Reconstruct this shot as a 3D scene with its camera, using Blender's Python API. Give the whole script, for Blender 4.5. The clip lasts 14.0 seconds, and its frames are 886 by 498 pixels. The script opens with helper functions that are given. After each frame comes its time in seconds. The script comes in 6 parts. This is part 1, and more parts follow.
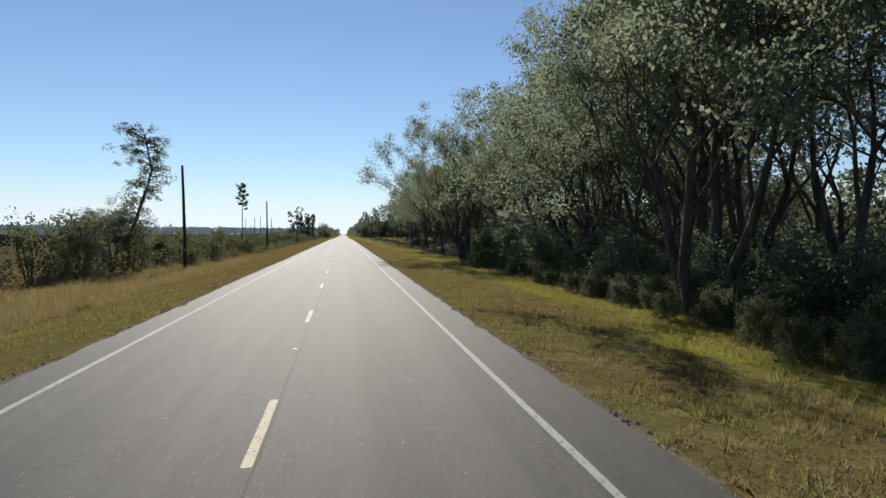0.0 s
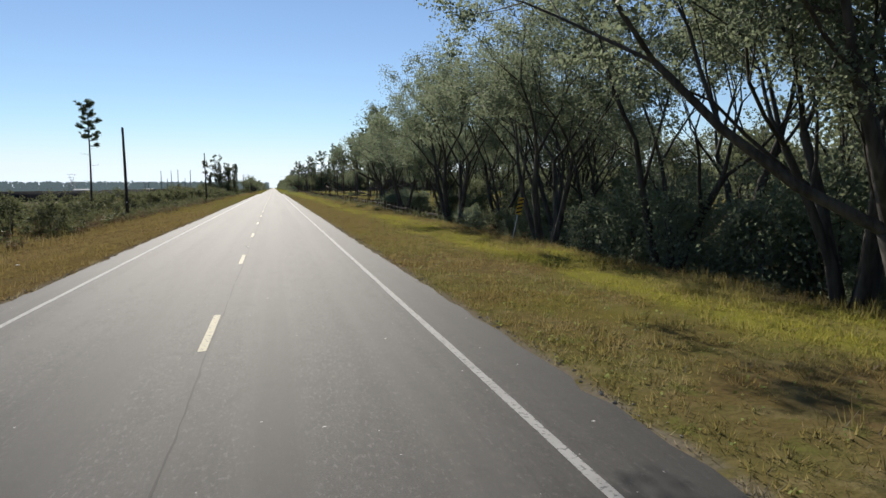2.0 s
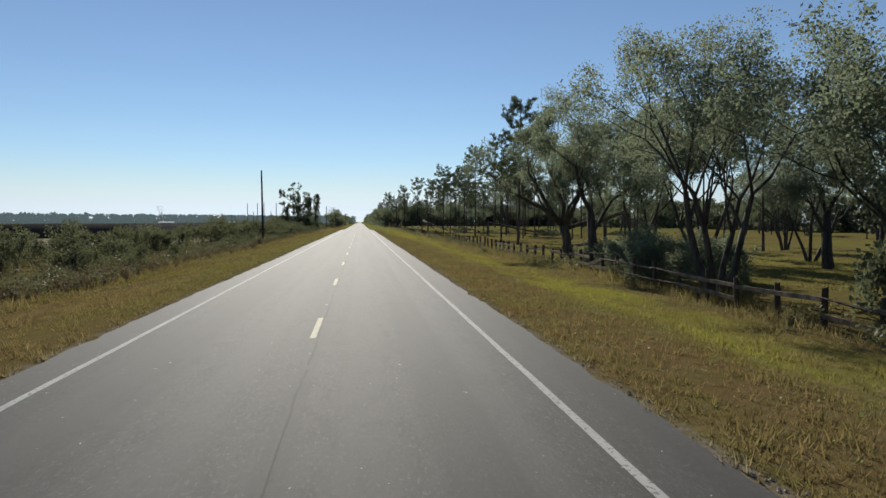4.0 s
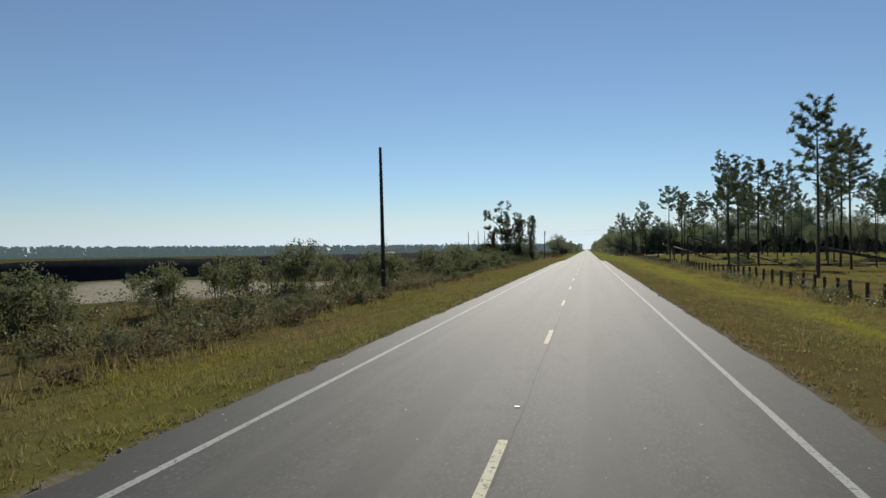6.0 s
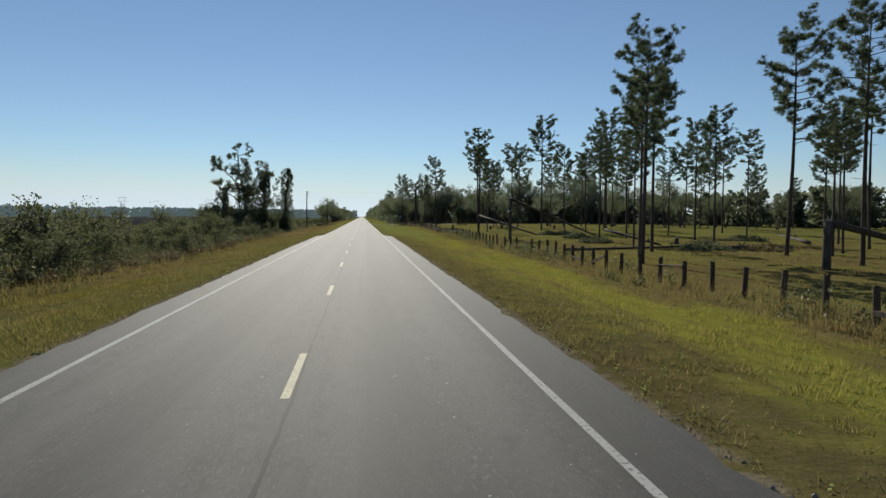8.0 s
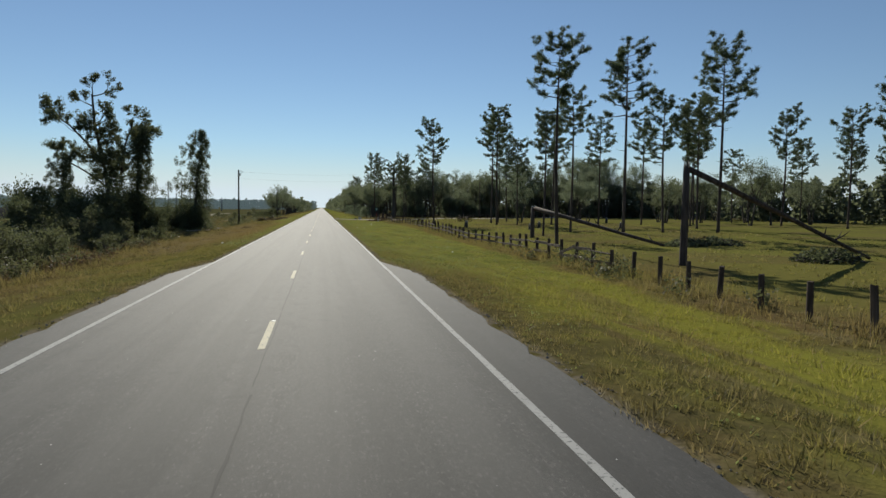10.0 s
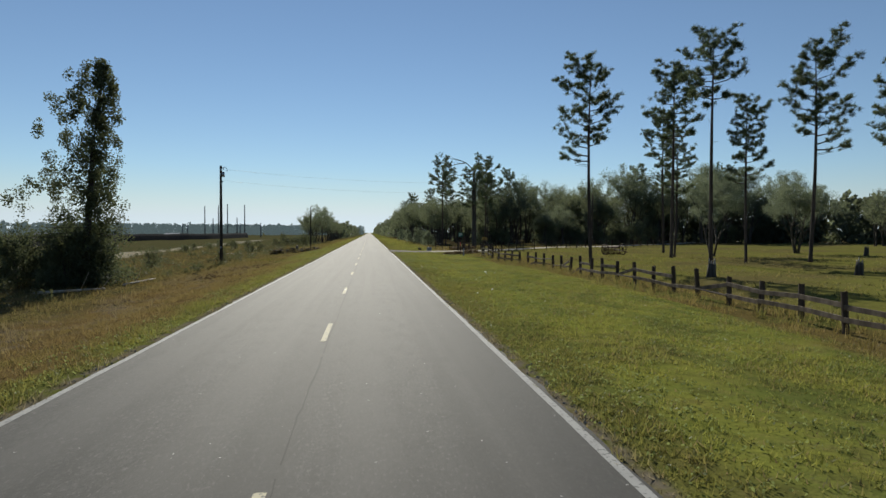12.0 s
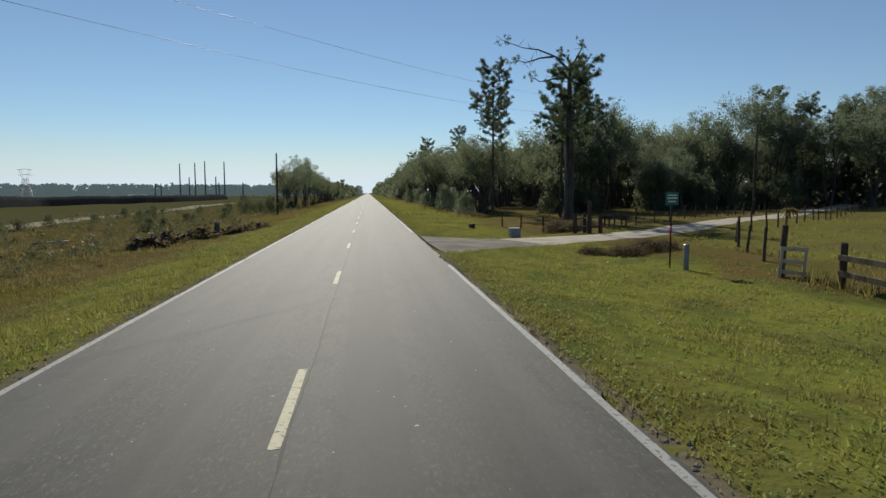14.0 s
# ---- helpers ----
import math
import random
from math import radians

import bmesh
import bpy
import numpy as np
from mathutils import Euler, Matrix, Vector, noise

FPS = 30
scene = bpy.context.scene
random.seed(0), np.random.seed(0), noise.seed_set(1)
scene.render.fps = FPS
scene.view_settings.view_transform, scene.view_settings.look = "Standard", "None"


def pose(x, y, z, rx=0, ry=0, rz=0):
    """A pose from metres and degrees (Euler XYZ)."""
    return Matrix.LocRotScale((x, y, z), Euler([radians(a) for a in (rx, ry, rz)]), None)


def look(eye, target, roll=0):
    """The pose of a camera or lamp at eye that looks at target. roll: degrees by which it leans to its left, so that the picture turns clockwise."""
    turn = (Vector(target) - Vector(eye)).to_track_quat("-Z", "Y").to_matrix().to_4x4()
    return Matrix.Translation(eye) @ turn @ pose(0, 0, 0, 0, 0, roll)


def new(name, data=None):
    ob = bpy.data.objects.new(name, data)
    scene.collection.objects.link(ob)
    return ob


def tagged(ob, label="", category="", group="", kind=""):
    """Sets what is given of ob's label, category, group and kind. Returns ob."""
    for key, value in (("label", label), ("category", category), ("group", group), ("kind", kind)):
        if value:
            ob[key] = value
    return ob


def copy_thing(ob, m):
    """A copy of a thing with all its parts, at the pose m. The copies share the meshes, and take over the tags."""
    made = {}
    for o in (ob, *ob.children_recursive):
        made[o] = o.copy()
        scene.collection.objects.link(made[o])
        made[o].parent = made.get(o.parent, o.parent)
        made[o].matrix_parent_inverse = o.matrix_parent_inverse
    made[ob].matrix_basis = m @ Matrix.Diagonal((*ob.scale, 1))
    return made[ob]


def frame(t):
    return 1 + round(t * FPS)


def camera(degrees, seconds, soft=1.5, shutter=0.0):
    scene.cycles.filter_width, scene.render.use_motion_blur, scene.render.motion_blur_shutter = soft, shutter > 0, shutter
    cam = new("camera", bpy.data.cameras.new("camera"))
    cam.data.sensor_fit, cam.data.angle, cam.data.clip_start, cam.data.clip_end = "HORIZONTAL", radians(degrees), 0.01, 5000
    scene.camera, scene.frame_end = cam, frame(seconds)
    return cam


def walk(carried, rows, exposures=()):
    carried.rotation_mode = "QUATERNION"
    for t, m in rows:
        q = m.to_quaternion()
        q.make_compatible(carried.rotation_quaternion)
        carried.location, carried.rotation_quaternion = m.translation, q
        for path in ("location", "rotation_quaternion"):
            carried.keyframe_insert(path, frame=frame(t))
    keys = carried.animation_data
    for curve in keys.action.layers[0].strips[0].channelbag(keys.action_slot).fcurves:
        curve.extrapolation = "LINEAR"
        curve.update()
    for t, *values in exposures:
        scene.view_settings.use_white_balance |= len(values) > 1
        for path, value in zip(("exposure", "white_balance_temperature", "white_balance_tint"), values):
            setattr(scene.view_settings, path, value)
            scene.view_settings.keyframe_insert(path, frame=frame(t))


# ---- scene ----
SKY = 0.080
cam = camera(68.05, 14.0, soft=1.5)
# seconds, x, y, z, yaw, pitch, roll; the road runs along +y, its centre line is x = 0
PATH = [
    (0.0, 1.087, -7.513, 2.625, -8.586, -1.299, -0.327),
    (0.5, 1.115, 7.004, 2.554, -8.799, -2.220, -0.074),
    (0.8, 1.155, 15.710, 2.544, -13.510, -3.405, -1.261),
    (1.0, 1.107, 21.514, 2.503, -19.764, -4.424, -1.956),
    (1.2, 1.203, 27.275, 2.515, -23.821, -5.926, -1.630),
    (1.5, 1.263, 35.934, 2.568, -23.943, -6.044, -0.944),
    (1.8, 1.174, 44.468, 2.614, -18.983, -5.715, -0.466),
    (2.0, 1.175, 50.265, 2.554, -14.402, -5.445, 0.297),
    (2.5, 1.050, 64.815, 2.500, -6.858, -2.667, 0.495),
    (2.7, 1.032, 70.237, 2.510, -6.646, -2.652, -0.075),
    (4.8, 1.036, 130.564, 2.578, -7.310, -2.075, -0.054),
    (5.0, 0.967, 136.270, 2.571, -2.223, -1.761, -0.068),
    (5.2, 1.045, 142.123, 2.530, 6.115, -1.177, 1.676),
    (5.5, 1.091, 150.702, 2.521, 9.976, -0.530, 1.265),
    (6.0, 1.136, 164.999, 2.542, 12.403, 0.148, 0.660),
    (6.2, 1.243, 170.484, 2.482, 9.906, -0.090, 1.007),
    (6.5, 1.156, 179.073, 2.516, 2.369, -1.625, 0.698),
    (7.0, 1.126, 193.500, 2.545, -4.777, -3.344, 0.306),
    (7.5, 1.129, 208.056, 2.528, -7.423, -3.396, -0.398),
    (8.0, 1.092, 222.339, 2.573, -7.013, -2.820, -0.389),
    (8.2, 1.090, 228.120, 2.564, -6.478, -2.636, 0.282),
    (10.3, 1.084, 288.931, 2.620, -10.665, -3.570, -0.708),
    (10.5, 1.125, 294.695, 2.619, -8.305, -3.001, 0.589),
    (11.0, 1.103, 309.193, 2.601, -7.393, -2.364, 0.251),
    (11.5, 1.121, 323.556, 2.559, -6.571, -1.836, 0.686),
    (12.0, 1.088, 337.816, 2.591, -6.378, -1.437, -0.140),
    (12.5, 1.066, 352.176, 2.597, -5.425, -1.906, -0.385),
    (13.0, 1.046, 366.870, 2.583, -5.412, -3.175, 0.370),
    (13.5, 0.979, 381.471, 2.526, -6.914, -5.022, 0.746),
    (14.0, 0.978, 395.711, 2.599, -6.498, -4.930, 0.176),
]

walk(cam, [(t, pose(x, y, z, 90 + p, r, w)) for t, x, y, z, w, p, r in PATH], exposures=[(0, 0.32, 6550, 10), (2.0, 0.38, 6550, 10), (2.7, 0.28, 6550, 9), (5.0, 0.14, 6550, 7), (7.0, 0.0, 6580, 5), (14, 0.0, 6620, 5)])

# ---- sky and sun: low winter sun straight ahead ----
SUN_EL, SUN_AZ = radians(31), radians(-4)
world = bpy.data.worlds.new("sky")
scene.world = world
world.use_nodes = True
wn = world.node_tree
sky = wn.nodes.new("ShaderNodeTexSky")
sky.sky_type, sky.sun_disc = "NISHITA", False
sky.sun_elevation, sky.sun_rotation = SUN_EL, SUN_AZ
sky.air_density, sky.dust_density, sky.ozone_density, sky.altitude = 1.1, 0.0, 4.8, 1500
# thin winter haze: where the air turns yellowish it becomes pale blue of the same brightness
grey = wn.nodes.new("ShaderNodeRGBToBW")
tint = wn.nodes.new("ShaderNodeMix")
tint.data_type, tint.blend_type = "RGBA", "MULTIPLY"
tint.inputs[0].default_value = 1.0
tint.inputs[7].default_value = (0.81, 0.94, 1.06, 1)
parts = wn.nodes.new("ShaderNodeSeparateColor")
ratio = wn.nodes.new("ShaderNodeMath")
ratio.operation = "DIVIDE"
rise_ = wn.nodes.new("ShaderNodeMapRange")
rise_.inputs[1].default_value, rise_.inputs[2].default_value = 0.45, 0.95
haze = wn.nodes.new("ShaderNodeMix")
haze.data_type = "RGBA"
wn.links.new(sky.outputs[0], grey.inputs[0])
wn.links.new(grey.outputs[0], tint.inputs[6])
wn.links.new(sky.outputs[0], parts.inputs[0])
wn.links.new(parts.outputs[0], ratio.inputs[0])
wn.links.new(parts.outputs[2], ratio.inputs[1])
wn.links.new(ratio.outputs[0], rise_.inputs[0])
wn.links.new(rise_.outputs[0], haze.inputs[0])
wn.links.new(sky.outputs[0], haze.inputs[6])
wn.links.new(tint.outputs[2], haze.inputs[7])
pale = wn.nodes.new("ShaderNodeHueSaturation")
pale.inputs["Saturation"].default_value = 0.93
wn.links.new(haze.outputs[2], pale.inputs["Color"])
wn.links.new(pale.outputs[0], wn.nodes["Background"].inputs[0])
wn.nodes["Background"].inputs[1].default_value = SKY
lamp = bpy.data.lights.new("sun", "SUN")
lamp.energy, lamp.angle, lamp.color = 4.8, radians(0.53), (1.0, 0.94, 0.84)
sun = new("sun", lamp)
SUN = Vector((math.sin(SUN_AZ) * math.cos(SUN_EL), math.cos(SUN_AZ) * math.cos(SUN_EL), math.sin(SUN_EL)))
sun.matrix_world = look((0, 0, 60), Vector((0, 0, 60)) - SUN)

# ---- materials ----
class Nodes:
    """A short hand for node trees."""
    def __init__(self, name):
        self.mat = bpy.data.materials.new(name)
        self.mat.use_nodes = True
        self.t = self.mat.node_tree
        self.bsdf = self.t.nodes["Principled BSDF"]
        self.out = self.t.nodes["Material Output"]

    def put(self, socket, value):
        if hasattr(value, "is_linked"):
            self.t.links.new(value, socket)
        elif isinstance(value, tuple) and len(value) == 3 and socket.type == "RGBA":
            socket.default_value = (*value, 1)
        else:
            socket.default_value = value

    def node(self, kind, out=0, **ins):
        n = self.t.nodes.new("ShaderNode" + kind)
        for k, v in ins.items():
            self.put(n.inputs[int(k[1:])] if k[0] == "i" and k[1:].isdigit() else n.inputs[k.replace("_", " ")], v)
        return n.outputs[out]

    def math(self, op, a, b=0.0):
        n = self.t.nodes.new("ShaderNodeMath")
        n.operation = op
        self.put(n.inputs[0], a), self.put(n.inputs[1], b)
        return n.outputs[0]

    def mix(self, f, a, b, blend="MIX"):
        n = self.t.nodes.new("ShaderNodeMix")
        n.data_type, n.blend_type = "RGBA", blend
        self.put(n.inputs[0], f), self.put(n.inputs[6], a), self.put(n.inputs[7], b)
        return n.outputs[2]

    def ramp(self, v, lo, hi):
        """0 below lo, 1 above hi, smooth between."""
        n = self.t.nodes.new("ShaderNodeMapRange")
        n.interpolation_type = "SMOOTHSTEP"
        for i, x in enumerate((v, lo, hi, 0.0, 1.0)):
            self.put(n.inputs[i], x)
        return n.outputs[0]

    def band(self, v, a, b, c, d):
        return self.math("MULTIPLY", self.ramp(v, a, b), self.math("SUBTRACT", 1.0, self.ramp(v, c, d)))

    def pos(self):
        if not hasattr(self, "p"):
            g = self.t.nodes.new("ShaderNodeNewGeometry")
            self.p, self.island = g.outputs["Position"], g.outputs["Random Per Island"]
        return self.p

    def xyz(self):
        n = self.t.nodes.new("ShaderNodeSeparateXYZ")
        self.put(n.inputs[0], self.pos())
        return n.outputs

    def noise(self, scale, detail=4.0, vec=None, stretch=None, rough=0.55):
        v = vec or self.pos()
        if stretch:
            n = self.t.nodes.new("ShaderNodeMapping")
            self.put(n.inputs[0], v)
            n.inputs[3].default_value = stretch
            v = n.outputs[0]
        return self.node("TexNoise", Vector=v, Scale=scale, Detail=detail, Roughness=rough)

    def local(self):
        n = self.t.nodes.new("ShaderNodeTexCoord")
        return n.outputs["Object"]

    def bump(self, height, strength=0.4, dist=0.02):
        self.put(self.bsdf.inputs["Normal"], self.node("Bump", Strength=strength, Distance=dist, Height=height))

    def done(self, colour, rough=0.8, spec=0.4, metal=0.0):
        b = self.bsdf
        self.put(b.inputs["Base Color"], colour), self.put(b.inputs["Roughness"], rough)
        self.put(b.inputs["Specular IOR Level"], spec), self.put(b.inputs["Metallic"], metal)
        return self.mat


def ground_colour(n):
    """Grass, weeds, litter and sand by where they grow along the road."""
    x, y, z = n.xyz()
    big, mid, fine = n.noise(0.09, 3), n.noise(0.55, 4), n.noise(4.0, 5)
    wx = n.math("ADD", x, n.math("MULTIPLY", n.math("SUBTRACT", n.noise(0.22, 4), 0.5), 5.5))
    olive, rust, lime, straw = (0.156, 0.142, 0.048), (0.162, 0.110, 0.052), (0.275, 0.272, 0.040), (0.28, 0.21, 0.10)
    green, dark, litter, sand = (0.195, 0.235, 0.044), (0.085, 0.090, 0.026), (0.060, 0.046, 0.030), (0.48, 0.44, 0.36)
    late = n.ramp(y, 296.0, 330.0)
    # the verge between pavement and fence
    near = n.mix(n.ramp(n.noise(0.16, 4), 0.42, 0.60), olive, rust)
    near = n.mix(n.math("MULTIPLY", 0.5, n.ramp(mid, 0.45, 0.65)), near, (0.120, 0.088, 0.032))
    near = n.mix(n.math("MULTIPLY", 0.55, n.ramp(n.noise(0.9, 5, rough=0.65), 0.50, 0.62)), near, (0.275, 0.225, 0.115))
    near = n.mix(n.math("MULTIPLY", 0.70, n.ramp(n.noise(1.25, 5, rough=0.65), 0.57, 0.66)), near, (0.130, 0.150, 0.034))
    near = n.mix(n.ramp(big, 0.58, 0.74), near, (0.18, 0.165, 0.028))
    # swaths of fresh grass run along the road, wider towards the clearing
    swath = n.noise(0.55, 5, stretch=(1.0, 0.16, 1.0), rough=0.6)
    right = n.mix(n.math("MULTIPLY", n.math("ADD", 0.30, n.math("MULTIPLY", 0.65, n.ramp(swath, 0.42, 0.58))), n.band(wx, 8.6, 10.4, 11.8, 13.4)), near, lime)
    lush = n.math("MULTIPLY", n.ramp(y, 185.0, 232.0), n.math("MULTIPLY", n.band(wx, 5.6, 8.0, 13.0, 14.6), n.ramp(swath, 0.38, 0.56)))
    right = n.mix(n.math("MULTIPLY", 0.92, lush), right, lime)
    brown = n.math("MULTIPLY", n.band(y, 70.0, 110.0, 205.0, 250.0), n.band(wx, 3.6, 4.8, 7.4, 9.8))
    right = n.mix(n.math("MULTIPLY", brown, n.math("ADD", 0.20, n.math("MULTIPLY", 0.55, n.ramp(n.noise(0.45, 5, rough=0.62), 0.40, 0.58)))), right, (0.150, 0.094, 0.046))
    # dark coarse weeds between the shoulder and the fresh grass
    rank = n.math("MULTIPLY", n.ramp(y, 150.0, 215.0), n.band(wx, 3.5, 4.6, 7.0, 9.6))
    right = n.mix(n.math("MULTIPLY", rank, n.math("ADD", 0.35, n.math("MULTIPLY", 0.5, n.ramp(n.noise(0.7, 5, rough=0.65), 0.42, 0.58)))), right, (0.088, 0.078, 0.034))
    right2 = n.mix(n.ramp(mid, 0.30, 0.72), green, (0.290, 0.305, 0.054))
    right2 = n.mix(n.math("MULTIPLY", 0.55, n.ramp(n.noise(0.33, 5, rough=0.65), 0.50, 0.66)), right2, (0.235, 0.200, 0.070))
    right2 = n.mix(n.math("MULTIPLY", 0.55, n.band(wx, 2.0, 3.0, 4.8, 6.2)), right2, (0.120, 0.115, 0.035))
    right2 = n.mix(n.band(wx, 12.8, 14.4, 19.0, 21.0), right2, (0.170, 0.125, 0.045))
    right2 = n.mix(n.math("MULTIPLY", 0.75, n.ramp(n.noise(0.42, 5, stretch=(1.0, 0.5, 1.0), rough=0.62), 0.49, 0.61)), right2, (0.115, 0.155, 0.036))
    right2 = n.mix(n.math("MULTIPLY", 0.55, n.ramp(n.noise(0.9, 5), 0.54, 0.66)), right2, dark)
    right = n.mix(late, right, right2)
    # the pasture behind the fence
    field = n.mix(n.ramp(big, 0.40, 0.62), (0.200, 0.180, 0.050), (0.165, 0.122, 0.052))
    field = n.mix(n.math("MULTIPLY", 0.5, n.ramp(mid, 0.55, 0.72)), field, lime)
    field = n.mix(late, field, n.mix(n.ramp(big, 0.40, 0.65), (0.205, 0.210, 0.048), (0.170, 0.145, 0.058)))
    right = n.mix(n.ramp(wx, 17.0, 20.0), right, field)
    dry = n.math("MULTIPLY", n.ramp(wx, 10.0, 13.0), n.ramp(n.math("ADD", y, n.math("MULTIPLY", -0.75, x)), 424.0, 430.0))
    right = n.mix(n.math("MULTIPLY", dry, n.math("ADD", 0.45, n.math("MULTIPLY", 0.4, n.ramp(n.noise(0.25, 5), 0.40, 0.58)))), right, (0.165, 0.118, 0.052))
    wood = n.math("MULTIPLY", n.ramp(wx, 12.4, 14.6), n.math("SUBTRACT", 1.0, n.ramp(y, 112.0, 150.0)))
    right = n.mix(wood, right, n.mix(n.ramp(mid, 0.4, 0.6), litter, (0.10, 0.075, 0.045)))
    far_wood = n.math("MULTIPLY", n.ramp(x, 12.0, 16.0), n.ramp(y, 486.0, 500.0))
    right = n.mix(far_wood, right, litter)
    # the other side
    mx = n.math("MULTIPLY", wx, -1.0)
    left = n.mix(n.ramp(n.noise(0.14, 4), 0.42, 0.58), (0.124, 0.118, 0.040), (0.142, 0.102, 0.050))
    left = n.mix(n.math("MULTIPLY", 0.5, n.ramp(mid, 0.45, 0.65)), left, (0.110, 0.075, 0.028))
    left = n.mix(n.math("MULTIPLY", 0.45, n.ramp(n.noise(0.8, 5, rough=0.65), 0.55, 0.65)), left, (0.26, 0.185, 0.095))
    left = n.mix(n.math("MULTIPLY", 0.60, n.ramp(n.noise(1.1, 5, rough=0.65), 0.58, 0.67)), left, (0.115, 0.130, 0.030))
    left = n.mix(n.ramp(big, 0.50, 0.66), left, (0.145, 0.125, 0.022))
    left = n.mix(n.math("MULTIPLY", 0.72, n.math("SUBTRACT", 1.0, n.ramp(y, 112.0, 165.0))), left, (0.172, 0.106, 0.050))
    left = n.mix(n.math("MULTIPLY", n.math("MULTIPLY", n.ramp(y, 118.0, 160.0), n.band(mx, 4.0, 4.8, 6.0, 8.2)), n.math("ADD", 0.30, n.math("MULTIPLY", 0.45, n.ramp(n.noise(0.6, 5, rough=0.62), 0.42, 0.58)))), left, (0.112, 0.124, 0.034))
    left = n.mix(n.math("MULTIPLY", 0.5, n.math("MULTIPLY", n.math("MULTIPLY", n.ramp(y, 90.0, 150.0), n.band(mx, 4.9, 5.6, 7.0, 9.5)), n.ramp(swath, 0.44, 0.60))), left, (0.160, 0.156, 0.040))
    left = n.mix(n.math("MULTIPLY", 0.6, n.math("MULTIPLY", n.band(mx, 8.5, 10.5, 17.0, 19.0), n.math("SUBTRACT", 1.0, n.ramp(y, 66.0, 92.0)))), left, (0.285, 0.225, 0.120))
    left = n.mix(n.math("MULTIPLY", n.ramp(y, 312.0, 350.0), n.math("SUBTRACT", 1.0, n.ramp(n.math("SUBTRACT", mx, n.math("MULTIPLY", 2.8, n.ramp(y, 364.0, 396.0))), 4.2, 5.8))), left, n.mix(0.22, right2, olive))
    sere = n.math("MULTIPLY", n.band(y, 326.0, 346.0, 396.0, 414.0), n.band(mx, 4.6, 6.0, 12.5, 14.5))
    left = n.mix(n.math("MULTIPLY", sere, n.math("ADD", 0.45, n.math("MULTIPLY", 0.45, n.ramp(n.noise(0.5, 5, rough=0.62), 0.36, 0.56)))), left, (0.195, 0.122, 0.058))
    left = n.mix(n.math("MULTIPLY", n.math("MULTIPLY", n.band(y, 322.0, 334.0, 395.0, 408.0), n.band(mx, 7.5, 9.0, 13.0, 15.0)), n.ramp(n.noise(0.7, 5), 0.44, 0.58)), left, (0.19, 0.145, 0.098))
    left = n.mix(n.math("MULTIPLY", n.math("MULTIPLY", n.math("SUBTRACT", 1.0, n.ramp(y, 18.0, 42.0)), n.band(mx, 4.0, 5.0, 8.0, 10.5)), n.math("ADD", 0.25, n.math("MULTIPLY", 0.5, n.ramp(n.noise(0.5, 5, rough=0.62), 0.40, 0.58)))), left, (0.165, 0.172, 0.046))
    scrub = n.mix(n.ramp(mid, 0.4, 0.62), (0.120, 0.094, 0.045), (0.080, 0.074, 0.030))
    scrub = n.mix(n.ramp(n.noise(0.3, 4), 0.56, 0.70), scrub, (0.150, 0.075, 0.030))
    left = n.mix(n.math("MULTIPLY", n.ramp(mx, 11.0, 14.0), n.ramp(y, 52.0, 80.0)), left, scrub)
    plain = n.mix(n.ramp(big, 0.40, 0.62), (0.080, 0.088, 0.040), (0.092, 0.088, 0.048))
    left = n.mix(n.ramp(mx, 28.0, 40.0), left, plain)
    pit = n.math("MULTIPLY", n.band(n.math("ADD", mx, n.math("MULTIPLY", n.math("SUBTRACT", n.noise(0.07, 4), 0.5), 30.0)), 22.0, 26.0, 46.0, 60.0), n.band(n.math("ADD", y, n.math("MULTIPLY", n.math("SUBTRACT", n.noise(0.09, 4), 0.5), 34.0)), 203.0, 211.0, 236.0, 244.0))
    track = n.math("MULTIPLY", n.band(n.math("ADD", mx, n.math("MULTIPLY", n.math("SUBTRACT", y, 470.0), -0.06)), 35.0, 36.0, 40.0, 41.0), n.band(y, 350.0, 380.0, 620.0, 680.0))
    left = n.mix(n.math("MAXIMUM", pit, track), left, sand)
    col = n.mix(n.ramp(x, -1.0, 1.0), left, right)
    # gravelly dirt beside the pavement edge
    ax = n.math("ABSOLUTE", x)
    edge = n.math("SUBTRACT", ax, n.math("SUBTRACT", n.math("ADD", 4.72, n.math("MULTIPLY", 0.2, n.ramp(x, -1.0, 1.0))), n.math("MULTIPLY", n.ramp(y, 306.0, 314.0), n.math("ADD", 0.76, n.math("MULTIPLY", 0.2, n.ramp(x, -1.0, 1.0))))))
    dirt = n.math("MULTIPLY", n.math("SUBTRACT", 1.0, n.ramp(edge, 0.10, 0.36)), n.ramp(n.noise(1.7, 4), 0.36, 0.52))
    col = n.mix(dirt, col, (0.215, 0.185, 0.15))
    col = n.mix(n.math("MULTIPLY", 0.35, n.ramp(fine, 0.5, 0.75)), col, straw)
    col = n.mix(n.math("MULTIPLY", 0.5, n.ramp(n.noise(1.6, 5), 0.52, 0.72)), col, dark)
    col = n.mix(n.math("MULTIPLY", 0.22, n.ramp(n.noise(11.0, 4), 0.48, 0.66)), col, dark)
    return col, fine


def ground_material():
    n = Nodes("grassy_ground")
    col, fine = ground_colour(n)
    n.bump(n.noise(9.0, 6), 0.6, 0.05)
    return n.done(n.mix(0.42, col, (0.070, 0.058, 0.026)), 1.0, 0.0)


